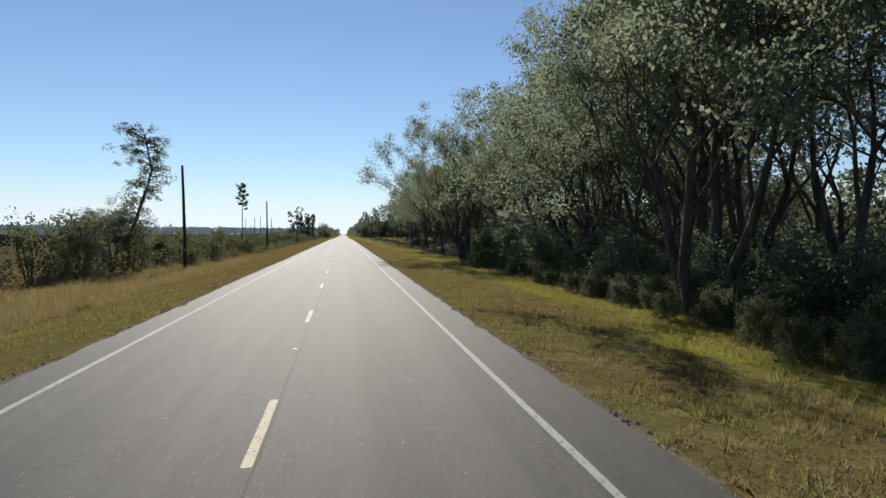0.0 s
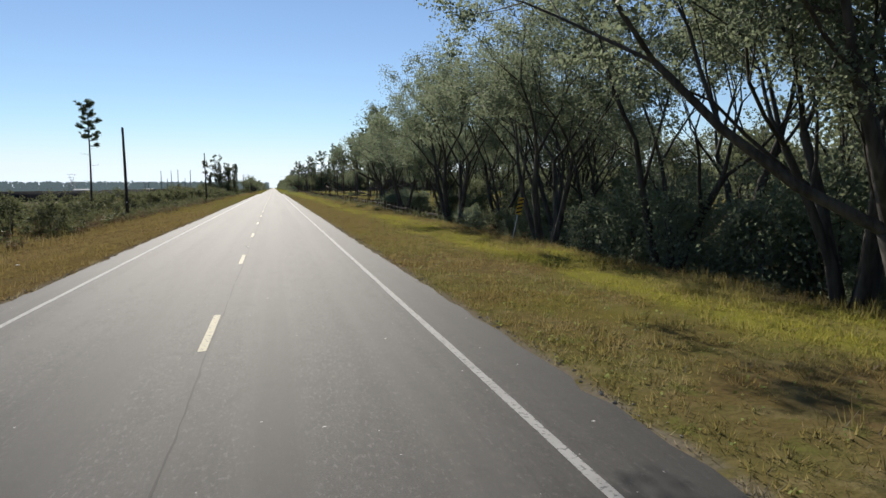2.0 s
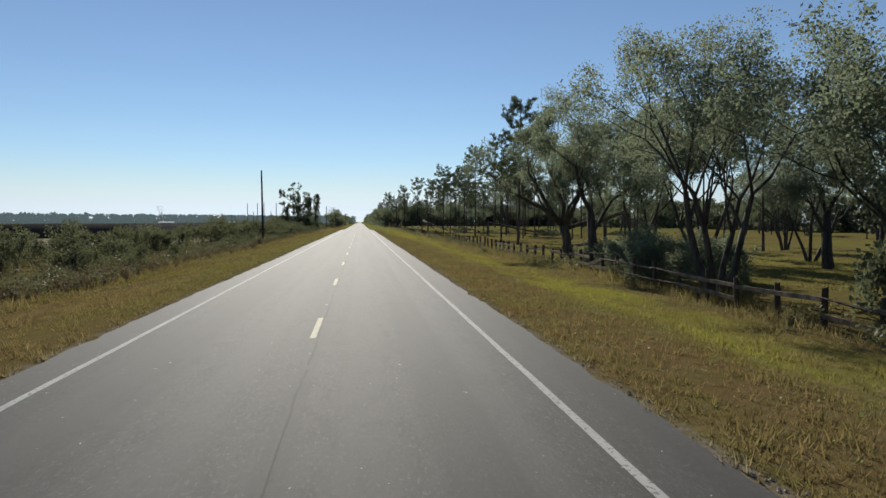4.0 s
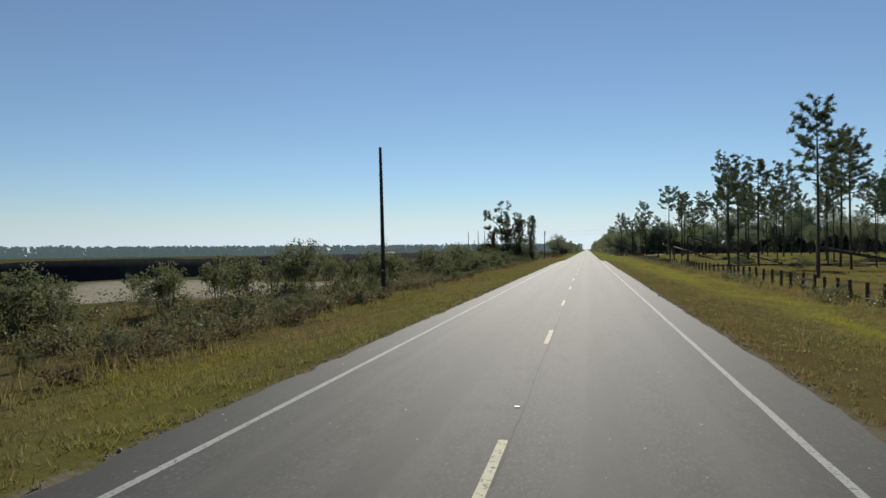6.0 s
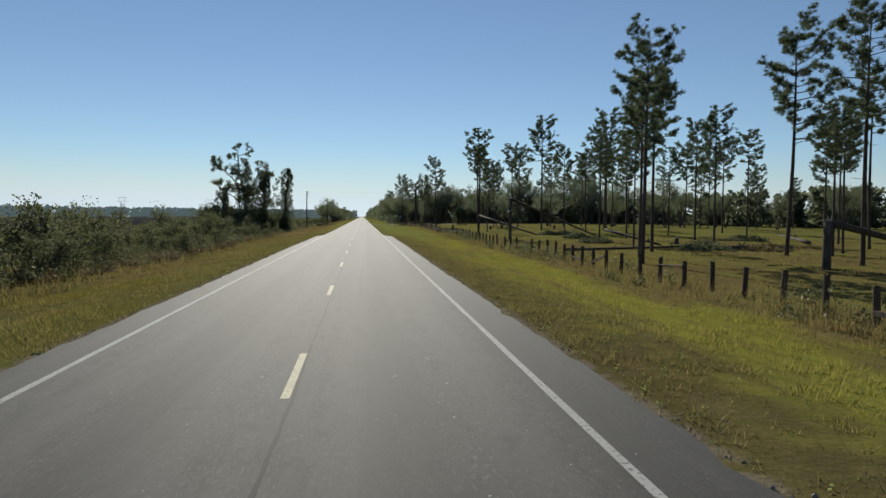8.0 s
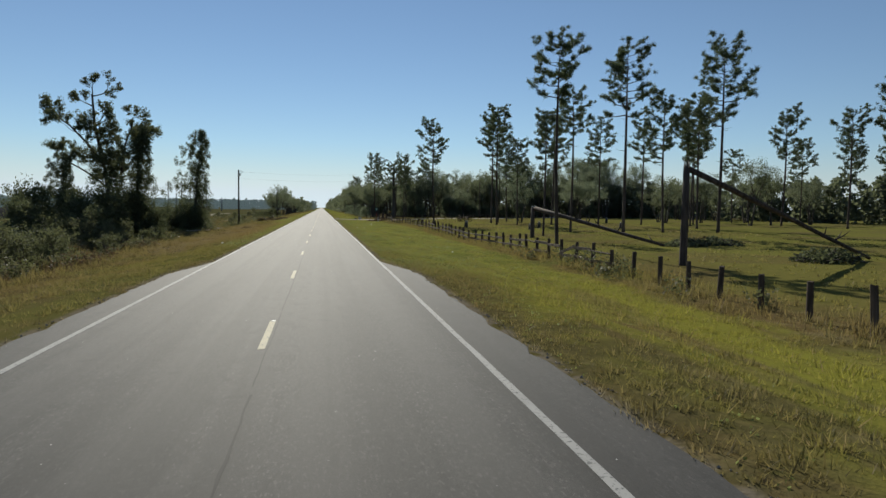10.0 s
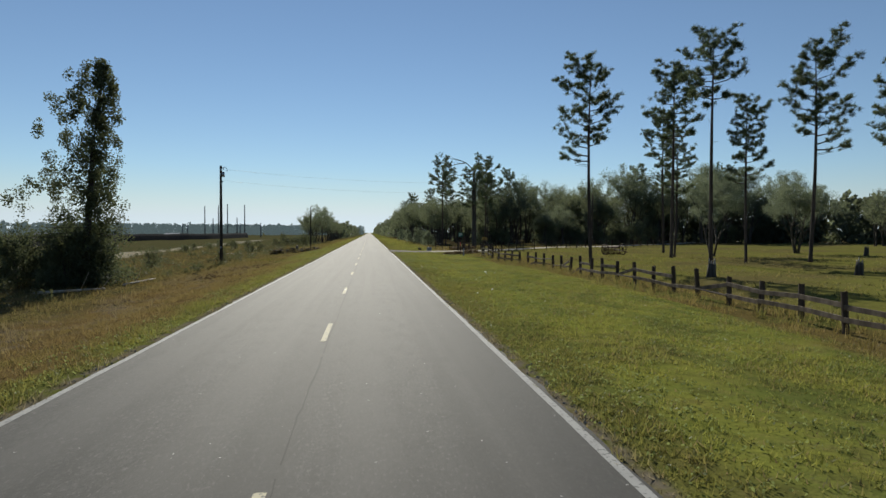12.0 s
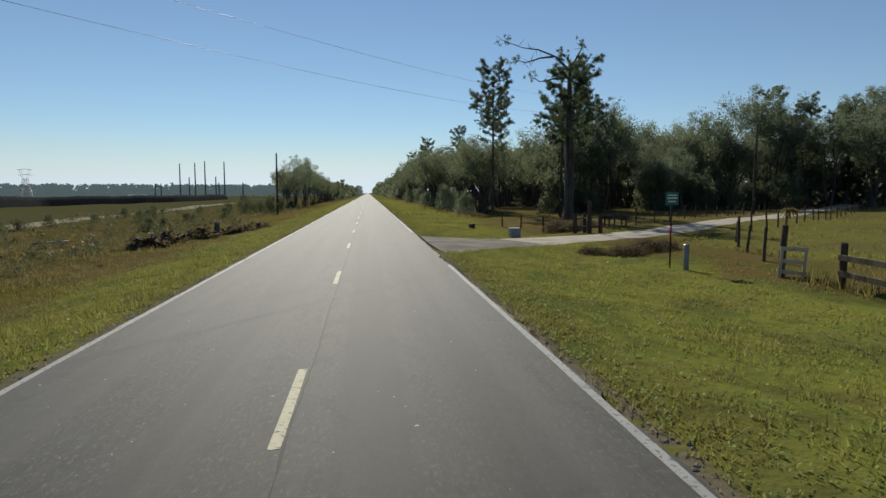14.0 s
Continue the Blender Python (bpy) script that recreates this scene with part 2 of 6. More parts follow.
def leafy(name, colour_of, trans=0.35, rough=0.5, spec=0.4, glow=0.45, through_=(0.28, 0.31, 0.14)):
    """Thin leaves that let light through."""
    n = Nodes(name)
    col = colour_of(n)
    n.done(col, rough, spec)
    tr = n.node("BsdfTranslucent", Color=n.mix(glow, col, through_, "MIX"))
    mixed = n.node("MixShader", i0=trans, i1=n.bsdf.outputs[0], i2=tr)
    n.t.links.new(mixed, n.out.inputs[0])
    return n.mat


def grass_colour(n):
    col, _ = ground_colour(n)
    col = n.mix(n.math("MULTIPLY", n.island, 0.20), col, (0.20, 0.15, 0.055))
    return n.mix(n.ramp(n.island, 0.80, 1.0), col, (0.24, 0.18, 0.095))


def leaf_colour(a, b, c):
    def made(n):
        n.pos()
        col = n.mix(n.island, a, b)
        r = n.node("ObjectInfo", 5)
        return n.mix(n.math("MULTIPLY", r, 0.5), col, c)
    return made


def asphalt(name, base, wear):
    n = Nodes(name)
    x, y, z = n.xyz()
    grain, patch = n.noise(55.0, 3), n.noise(0.35, 5, stretch=(1.0, 0.12, 1.0))
    col = n.mix(n.ramp(grain, 0.36, 0.66), tuple(c * 0.58 for c in base), tuple(min(1, c * 1.42) for c in base))
    col = n.mix(n.math("MULTIPLY", 0.5, n.ramp(n.noise(24.0, 3), 0.50, 0.66)), col, tuple(c * 1.55 for c in base))
    col = n.mix(n.math("MULTIPLY", 0.45, n.ramp(n.noise(20.0, 3, vec=n.node("VectorMath", i0=n.pos(), i1=(7.0, 3.0, 0.0))), 0.54, 0.68)), col, tuple(c * 0.45 for c in base))
    col = n.mix(n.math("MULTIPLY", 0.75, n.ramp(patch, 0.42, 0.62)), col, wear)
    mott = n.noise(3.2, 6, stretch=(1.0, 0.28, 1.0), rough=0.7)
    col = n.mix(n.math("MULTIPLY", 0.55, n.ramp(mott, 0.48, 0.60)), col, tuple(c * 0.64 for c in base))
    speck = n.noise(22.0, 4, stretch=(1.0, 0.35, 1.0), rough=0.7)
    col = n.mix(n.math("MULTIPLY", 0.7, n.ramp(speck, 0.56, 0.63)), col, tuple(c * 2.4 for c in base))
    col = n.mix(n.math("MULTIPLY", 0.5, n.math("SUBTRACT", 1.0, n.ramp(speck, 0.34, 0.43))), col, tuple(c * 0.5 for c in base))
    col = n.mix(n.math("MULTIPLY", 0.45, n.ramp(n.noise(13.0, 4, stretch=(1.0, 0.3, 1.0)), 0.52, 0.68)), col, tuple(c * 1.5 for c in base))
    # wheel tracks a little paler than the oil strip between them
    ax = n.math("ABSOLUTE", x)
    wheel = n.math("MAXIMUM", n.band(ax, 0.55, 0.9, 1.25, 1.6), n.band(ax, 2.35, 2.7, 3.05, 3.4))
    col = n.mix(n.math("MULTIPLY", 0.45, wheel), col, tuple(c * 1.12 for c in wear))
    streak = n.noise(0.9, 4, stretch=(1.0, 0.015, 1.0))
    col = n.mix(n.math("MULTIPLY", 0.60, n.ramp(streak, 0.45, 0.62)), col, tuple(c * 0.66 for c in base))
    # the shoulder outside the edge line is darker and rougher
    col = n.mix(n.math("MULTIPLY", 0.38, n.ramp(ax, 3.9, 3.96)), col, tuple(c * 0.62 for c in base))
    # blotches of old oil
    col = n.mix(n.math("MULTIPLY", 0.5, n.ramp(n.noise(1.3, 6), 0.62, 0.74)), col, tuple(c * 0.6 for c in base))
    col = n.mix(n.ramp(n.noise(9.0, 2), 0.74, 0.77), col, (0.45, 0.44, 0.42))
    n.bump(n.node("TexNoise", Vector=n.pos(), Scale=90.0, Detail=2.0), 0.35, 0.008)
    return n.done(col, n.math("ADD", 0.66, n.math("MULTIPLY", grain, 0.20)), 0.24)


def worn_paint(name, colour, thin):
    n = Nodes(name)
    flake = n.ramp(n.noise(14.0, 5), thin, thin + 0.10)
    col = n.mix(flake, colour, (0.13, 0.13, 0.13))
    col = n.mix(n.math("MULTIPLY", 0.35, n.ramp(n.noise(1.5, 4), 0.45, 0.7)), col, tuple(c * 0.6 for c in colour))
    n.bump(n.noise(60.0, 3), 0.3, 0.006)
    return n.done(col, 0.75, 0.2)


def wood(name, dark_, light_, scale=6.0):
    n = Nodes(name)
    v = n.local()
    g = n.noise(scale, 6, v, (1.0, 1.0, 0.12))
    col = n.mix(n.ramp(g, 0.35, 0.66), dark_, light_)
    r = n.node("ObjectInfo", 5)
    col = n.mix(n.math("MULTIPLY", r, 0.35), col, tuple(c * 0.6 for c in dark_))
    n.bump(g, 0.7, 0.02)
    return n.done(col, 0.85, 0.25)


def plain(name, colour, rough=0.6, spec=0.4, metal=0.0, vary=0.3, scale=5.0):
    n = Nodes(name)
    v = n.local()
    col = n.mix(n.math("MULTIPLY", vary, n.ramp(n.noise(scale, 5, v), 0.4, 0.65)), colour, tuple(c * 0.45 for c in colour))
    n.bump(n.noise(scale * 6, 4, v), 0.2, 0.01)
    return n.done(col, rough, spec, metal)


GROUND = ground_material()
ASPHALT = asphalt("asphalt", (0.049, 0.0462, 0.043), (0.068, 0.064, 0.059))
PAINT = worn_paint("road_paint_white", (0.33, 0.325, 0.31), 0.54)
PAINT_CENTRE = worn_paint("road_paint_centre", (0.52, 0.47, 0.33), 0.55)
GRASS = leafy("grass_blades", grass_colour, 0.60, 0.6, 0.2, 0.25, (0.33, 0.28, 0.09))
OAK_LEAF = leafy("oak_leaves", leaf_colour((0.084, 0.106, 0.070), (0.152, 0.174, 0.124), (0.132, 0.146, 0.110)), 0.60, 0.6, 0.16, 0.5, (0.30, 0.35, 0.20))
PINE_LEAF = leafy("pine_needles", leaf_colour((0.048, 0.068, 0.042), (0.084, 0.110, 0.064), (0.072, 0.088, 0.056)), 0.42, 0.5, 0.3, 0.4, (0.20, 0.25, 0.10))
SHRUB_LEAF = leafy("shrub_leaves", leaf_colour((0.064, 0.075, 0.036), (0.125, 0.128, 0.066), (0.130, 0.110, 0.066)), 0.38, 0.7, 0.12)
VINE_LEAF = leafy("vine_leaves", leaf_colour((0.048, 0.062, 0.034), (0.090, 0.104, 0.060), (0.072, 0.080, 0.048)), 0.36, 0.7, 0.15)
BROWN_SCRUB = leafy("dried_bracken", leaf_colour((0.090, 0.066, 0.036), (0.160, 0.118, 0.066), (0.110, 0.075, 0.045)), 0.32, 0.7, 0.15, 0.3, (0.26, 0.18, 0.09))
# oak leaves again, darker: the backlit wood's shade is put into the colour
SHADED_LEAF = leafy("shaded_wood_leaves", leaf_colour((0.076, 0.096, 0.066), (0.132, 0.154, 0.108), (0.110, 0.122, 0.092)), 0.50, 0.65, 0.15)
FAR_LEAF = leafy("far_woods_leaves", leaf_colour((0.080, 0.100, 0.074), (0.120, 0.140, 0.104), (0.105, 0.120, 0.092)), 0.50, 0.7, 0.2)
SCRUB_LEAF = leafy("low_scrub_leaves", leaf_colour((0.055, 0.062, 0.024), (0.110, 0.100, 0.042), (0.090, 0.080, 0.040)), 0.32, 0.6, 0.2)
CLOVER = leafy("clover_leaves", leaf_colour((0.110, 0.140, 0.030), (0.190, 0.220, 0.045), (0.190, 0.200, 0.045)), 0.62, 0.5, 0.3)
OLIVE_WEED = leafy("olive_weed_leaves", leaf_colour((0.105, 0.104, 0.054), (0.160, 0.150, 0.086), (0.130, 0.114, 0.066)), 0.40, 0.7, 0.12, 0.4, (0.26, 0.25, 0.12))
DEAD_LEAF = leafy("dead_brown_leaves", leaf_colour((0.16, 0.085, 0.030), (0.24, 0.14, 0.06), (0.12, 0.07, 0.03)), 0.3, 0.7, 0.2)
MOSS = leafy("hanging_moss", leaf_colour((0.15, 0.16, 0.13), (0.22, 0.23, 0.19), (0.16, 0.17, 0.13)), 0.3, 0.8, 0.1)
BARK = wood("oak_bark", (0.045, 0.038, 0.030), (0.110, 0.095, 0.078), 5.0)
PINE_BARK = wood("pine_bark", (0.048, 0.036, 0.030), (0.120, 0.090, 0.073), 6.0)
POST_WOOD = wood("weathered_fence_wood", (0.055, 0.038, 0.027), (0.125, 0.092, 0.068), 7.0)
RAIL_WOOD = wood("weathered_board_wood", (0.095, 0.070, 0.050), (0.220, 0.168, 0.122), 7.0)
POLE_WOOD = wood("creosoted_pole_wood", (0.035, 0.028, 0.022), (0.085, 0.068, 0.054), 5.0)
PALE_WOOD = wood("bleached_dead_wood", (0.33, 0.29, 0.24), (0.52, 0.47, 0.40), 5.0)
SAND = plain("sandy_track", (0.42, 0.37, 0.30), 0.95, 0.1, 0, 0.45, 0.8)
STEEL = plain("galvanised_steel", (0.42, 0.43, 0.44), 0.45, 0.5, 0.8, 0.2)
CABLE = plain("dark_cable", (0.03, 0.03, 0.032), 0.6, 0.3, 0, 0.1)
TAR = plain("tar_seal", (0.016, 0.015, 0.015), 0.75, 0.2, 0, 0.3, 3.0)
LINER = plain("black_plastic_sheet", (0.022, 0.024, 0.027), 1.0, 0.02, 0, 0.4, 0.6)
GREY_PLASTIC = plain("grey_plastic", (0.24, 0.26, 0.30), 0.5, 0.4, 0, 0.25)
BLACK_PLASTIC = plain("black_plastic", (0.02, 0.02, 0.022), 0.5, 0.4, 0, 0.2)
SIGN_GREEN = plain("green_sign_face", (0.020, 0.16, 0.13), 0.4, 0.5, 0, 0.15)
WHITE = plain("white_sheeting", (0.75, 0.75, 0.73), 0.5, 0.4, 0, 0.12)
YELLOW = plain("yellow_sheeting", (0.72, 0.42, 0.03), 0.45, 0.5, 0, 0.15)
BLACK = plain("black_sheeting", (0.02, 0.02, 0.02), 0.5, 0.4, 0, 0.1)
RED = plain("red_band", (0.55, 0.04, 0.04), 0.45, 0.5, 0, 0.15)
PALE_BOARD = wood("pale_tan_board_wood", (0.46, 0.36, 0.24), (0.66, 0.55, 0.40), 7.0)
RUST = plain("rusty_iron", (0.065, 0.036, 0.027), 0.8, 0.3, 0.3, 0.5)
PAINTED_WHITE = plain("grey_building_metal", (0.42, 0.43, 0.44), 0.5, 0.4, 0, 0.2, 0.5)


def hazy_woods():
    """The horizon's woods, far off; haze is put into the material as pale blue emission."""
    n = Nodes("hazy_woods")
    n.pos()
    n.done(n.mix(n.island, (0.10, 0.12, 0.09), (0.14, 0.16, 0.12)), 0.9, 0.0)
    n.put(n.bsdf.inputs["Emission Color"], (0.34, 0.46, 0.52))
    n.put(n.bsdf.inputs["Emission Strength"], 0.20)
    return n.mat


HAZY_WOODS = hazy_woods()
MAST_GREY = plain("dull_grey_steel", (0.17, 0.175, 0.18), 0.6, 0.4, 0.2, 0.3, 1.0)
GRIT = plain("pale_grit", (0.30, 0.27, 0.23), 0.9, 0.2, 0, 0.5, 30.0)
APRON = plain("sandy_worn_asphalt", (0.185, 0.165, 0.138), 0.95, 0.1, 0, 0.75, 0.7)

# ---- building helpers ----
rng = random.Random(7)
nrng = np.random.default_rng(7)


def smooth(a, b, v):
    u = np.clip((np.asarray(v, float) - a) / (b - a), 0, 1)
    return u * u * (3 - 2 * u)


DRIVE = [(3.6, 430.0, 8.0), (5.5, 430.2, 5.0), (8.0, 430.8, 3.4), (11.0, 432.0, 2.7), (16.5, 435.0, 2.3), (23.0, 441.0, 2.2),
         (34.5, 452.5, 2.1), (49.5, 467.5, 2.1), (77.0, 495.0, 2.1), (125.0, 540.0, 2.1)]


def drive_distance(x, y):
    """Distance to the middle of the track."""
    best = np.full(np.broadcast(x, y).shape, 1e9)
    for (ax, ay, _), (bx, by, _) in zip(DRIVE, DRIVE[1:]):
        dx, dy = bx - ax, by - ay
        u = np.clip(((x - ax) * dx + (y - ay) * dy) / (dx * dx + dy * dy), 0, 1)
        best = np.minimum(best, np.hypot(x - ax - u * dx, y - ay - u * dy))
    return best


def lump(x, y):
    return (np.sin(x * 0.71 + 1.3 * np.sin(y * 0.23)) * np.sin(y * 0.53 + 0.7 * np.sin(x * 0.37)) * 0.05
            + np.sin(x * 0.13 + y * 0.05) * np.sin(y * 0.09 - x * 0.04) * 0.12)


def pave_edge(y, x=1.0):
    """Half width of the pavement on x's side: the paved shoulder ends a little past y = 308."""
    full = np.where(np.asarray(x) > 0, 5.0, 4.80)
    return full - (full - 3.98) * smooth(306, 313, y)


def height(x, y):
    """The lie of the land."""
    x, y = np.asarray(x, float), np.asarray(y, float)
    d = np.abs(x) - pave_edge(y, x)
    level = -0.75 + 0.65 * smooth(285, 390, y)
    wood_ = 1 - smooth(105, 150, y)
    a = -0.03 - 0.22 * smooth(0, 8, d) - 0.95 * smooth(8, 12, d)
    b = -0.03 + (level * 0.85) * smooth(0, 7.5, d) + level * 0.15 * smooth(8, 13, d) - 0.22 * smooth(385, 400, y) * smooth(1.5, 6, d) * (1 - smooth(8, 14, d))
    dip = smooth(8.5, 11.5, d) * (1 - smooth(14.5, 18, d)) * smooth(315, 345, y) * (1 - smooth(404, 420, y))
    right = a * wood_ + (b - 0.40 * dip) * (1 - wood_)
    left = -0.03 - 0.80 * smooth(0, 7.5, d) - 0.20 * smooth(7, 14, d)
    z = np.where(x > 0, right, left) + lump(x, y) * smooth(0.3, 5, d) * (1 + 1.0 * smooth(14, 60, d))
    z = np.where(x > 0, z + (np.maximum(z, -0.14) - z) * (1 - smooth(2.6, 6.5, drive_distance(x, y))) * smooth(0, 0.6, d), z)
    return np.where(d < -0.12, -0.16, z)


def ground_z(x, y):
    return float(height(x, y))


def on_ground(x, y, dz=0.0):
    return (x, y, ground_z(x, y) + dz)


def mesh_object(name, verts, faces, mat, parent=None, label="", flat=True):
    me = bpy.data.meshes.new(name)
    me.from_pydata([tuple(v) for v in verts] if not isinstance(verts, np.ndarray) else verts.tolist(), [], faces if isinstance(faces, list) else faces.tolist())
    me.materials.append(mat)
    if not flat:
        me.polygons.foreach_set("use_smooth", np.ones(len(me.polygons), bool))
    me.update()
    ob = new(name, me)
    if parent:
        ob.parent = parent
    if label:
        ob["label"] = label
    return ob


def part(name, bm, material, parent, label=""):
    me = bpy.data.meshes.new(name)
    bm.to_mesh(me)
    bm.free()
    me.materials.append(material)
    ob = new(name, me)
    ob.parent = parent
    if label:
        ob["label"] = label
    return ob


def share(name, data, parent, m):
    """A piece on mesh data that alike pieces share."""
    ob = new(name, data)
    ob.parent = parent
    ob.matrix_basis = m
    return ob


def box(bm, cx, cy, cz, sx, sy, sz, bevel=0.0, turn=None):
    made = bmesh.ops.create_cube(bm, size=1.0)["verts"]
    m = Matrix.Translation((cx, cy, cz)) @ (turn or Matrix()) @ Matrix.Diagonal((sx, sy, sz, 1))
    bmesh.ops.transform(bm, matrix=m, verts=made)
    if bevel:
        edges = list({e for v in made for e in v.link_edges})
        bmesh.ops.bevel(bm, geom=edges, offset=bevel, segments=1, affect="EDGES")


class Shell:
    """Vertices and faces gathered for one mesh."""
    def __init__(self):
        self.v, self.f = [], []

    def tube(self, pts, radii, sides=6, cap=True):
        base = len(self.v)
        pts = [Vector(p) for p in pts]
        for i, p in enumerate(pts):
            way = (pts[min(i + 1, len(pts) - 1)] - pts[max(i - 1, 0)]).normalized()
            a = way.orthogonal().normalized()
            if abs(way.z) < 0.99:
                a = way.cross(Vector((0, 0, 1))).normalized()
            b = way.cross(a)
            for k in range(sides):
                w = 2 * math.pi * k / sides
                self.v.append(tuple(p + (a * math.cos(w) + b * math.sin(w)) * radii[i]))
        for i in range(len(pts) - 1):
            for k in range(sides):
                p, q = base + i * sides + k, base + i * sides + (k + 1) % sides
                self.f.append([p, q, q + sides, p + sides])
        if cap:
            self.f.append([base + (len(pts) - 1) * sides + k for k in range(sides)])
            self.f.append([base + sides - 1 - k for k in range(sides)])

    def object(self, name, mat, parent=None, label="", flat=False):
        return mesh_object(name, self.v, self.f, mat, parent, label, flat)


def unit_vectors(n):
    v = nrng.normal(size=(n, 3))
    return v / np.linalg.norm(v, axis=1, keepdims=True)


def leaf_cloud(centres, radii, per, size, flatten=0.8, long=1.6):
    """Diamond leaves strewn round centres: vertices and faces."""
    c = np.repeat(np.asarray(centres, float), per, axis=0)
    r = np.repeat(np.asarray(radii, float), per)
    n = len(c)
    off = unit_vectors(n) * (nrng.random(n) ** 0.55)[:, None] * r[:, None]
    off[:, 2] *= flatten
    c = c + off
    a = unit_vectors(n)
    b = np.cross(a, unit_vectors(n))
    b /= np.linalg.norm(b, axis=1, keepdims=True) + 1e-9
    s = (size * (0.6 + 0.8 * nrng.random(n)))[:, None]
    v = np.stack([c - a * s * long * 0.5, c - b * s * 0.5 + a * s * 0.1, c + a * s * long * 0.5, c + b * s * 0.5 - a * s * 0.1], 1).reshape(-1, 3)
    return v, np.arange(n * 4).reshape(-1, 4)


def needle_cloud(centres, radii, per, width, up=0.3):
    """Round tufts of long needles that spread from each centre."""
    c = np.repeat(np.asarray(centres, float), per, axis=0)
    r = np.repeat(np.asarray(radii, float), per)
    n = len(c)
    d = unit_vectors(n)
    d[:, 2] = d[:, 2] * 0.85 + up
    d /= np.linalg.norm(d, axis=1, keepdims=True)
    start = c + unit_vectors(n) * (0.42 * r * nrng.random(n))[:, None]
    side = np.cross(d, unit_vectors(n))
    side /= np.linalg.norm(side, axis=1, keepdims=True) + 1e-9
    ln = (r * (0.55 + 0.5 * nrng.random(n)))[:, None]
    v = np.stack([start - side * width * 0.5, start + side * width * 0.5, start + d * ln], 1).reshape(-1, 3)
    return v, np.arange(n * 3).reshape(-1, 3)


def grow(shell, tips, p, way, length, radius, depth, spread, lift, kids=3, sides=6):
    """A limb that bends, forks and ends in tips."""
    pts, rad = [Vector(p)], [radius]
    way = Vector(way).normalized()
    steps = 3 if depth > 0 else 2
    for i in range(steps):
        way = (way + Vector((rng.uniform(-1, 1), rng.uniform(-1, 1), rng.uniform(-0.6, 1) + lift)) * 0.20).normalized()
        pts.append(pts[-1] + way * (length / steps))
        rad.append(radius * (1 - 0.45 * (i + 1) / steps))
    shell.tube(pts, rad, max(3, sides), cap=False)
    if depth <= 1:
        tips += [tuple(pts[-1]), tuple(pts[-2] + way * length * 0.1)]
    if depth == 0:
        return
    turn0 = rng.uniform(0, 6.28)
    for k in range(kids):
        w = turn0 + 6.283 * k / kids + rng.uniform(-0.5, 0.5)
        a = way.orthogonal().normalized()
        b = way.cross(a)
        out = (a * math.cos(w) + b * math.sin(w)) * spread * rng.uniform(0.6, 1.3) + way
        at = pts[-1] if k < kids - 1 or depth < 2 else pts[-2]
        grow(shell, tips, at, out, length * rng.uniform(0.58, 0.82), rad[-1] * rng.uniform(0.6, 0.8), depth - 1, spread, lift, kids, sides - 1)


def broad_tree(label, tall, stems, spread, lift, leaf, per, puff, depth=3, moss=0, material=None, category="tree", name="oak_tree", trunk_r=0.26, lean=0.25, fork=(0.34, 0.44)):
    """Broadleaf tree with one or several stems; about `tall` metres."""
    root = new(name)
    tagged(root, label, category)
    shell, tips = Shell(), []
    for s in range(stems):
        w = 6.283 * s / max(1, stems) + rng.uniform(-0.4, 0.4)
        way = Vector((math.cos(w) * lean * rng.uniform(0.5, 1.3), math.sin(w) * lean * rng.uniform(0.5, 1.3), 1))
        base = (math.cos(w) * 0.25 * (stems > 1), math.sin(w) * 0.25 * (stems > 1), -0.4)
        grow(shell, tips, base, way, tall * rng.uniform(*fork), trunk_r * rng.uniform(0.75, 1.15), depth, spread, lift)
    shell.object("trunk", BARK, root)
    tip = np.array(tips)
    keep = nrng.random(len(tip)) < 0.9
    tip = tip[keep]
    v, f = leaf_cloud(tip, puff * (0.6 + 0.8 * nrng.random(len(tip))), per, leaf, 0.75)
    mesh_object("crown", v, f, material or OAK_LEAF, root)
    if moss:
        pick = tip[nrng.random(len(tip)) < moss]
        vs, fs = [], []
        for c in pick:
            for _ in range(5):
                x, y, z = c + nrng.normal(size=3) * 0.4
                ln, wd = rng.uniform(0.6, 1.8), rng.uniform(0.03, 0.07)
                a = rng.uniform(0, 3.14)
                k = len(vs)
                vs += [(x - wd * math.cos(a), y - wd * math.sin(a), z), (x + wd * math.cos(a), y + wd * math.sin(a), z), (x + rng.uniform(-0.1, 0.1), y, z - ln)]
                fs.append([k, k + 1, k + 2])
        tagged(mesh_object("hanging_moss", vs, fs, MOSS, root, "grey hanging moss"), kind="stuff")
    return root


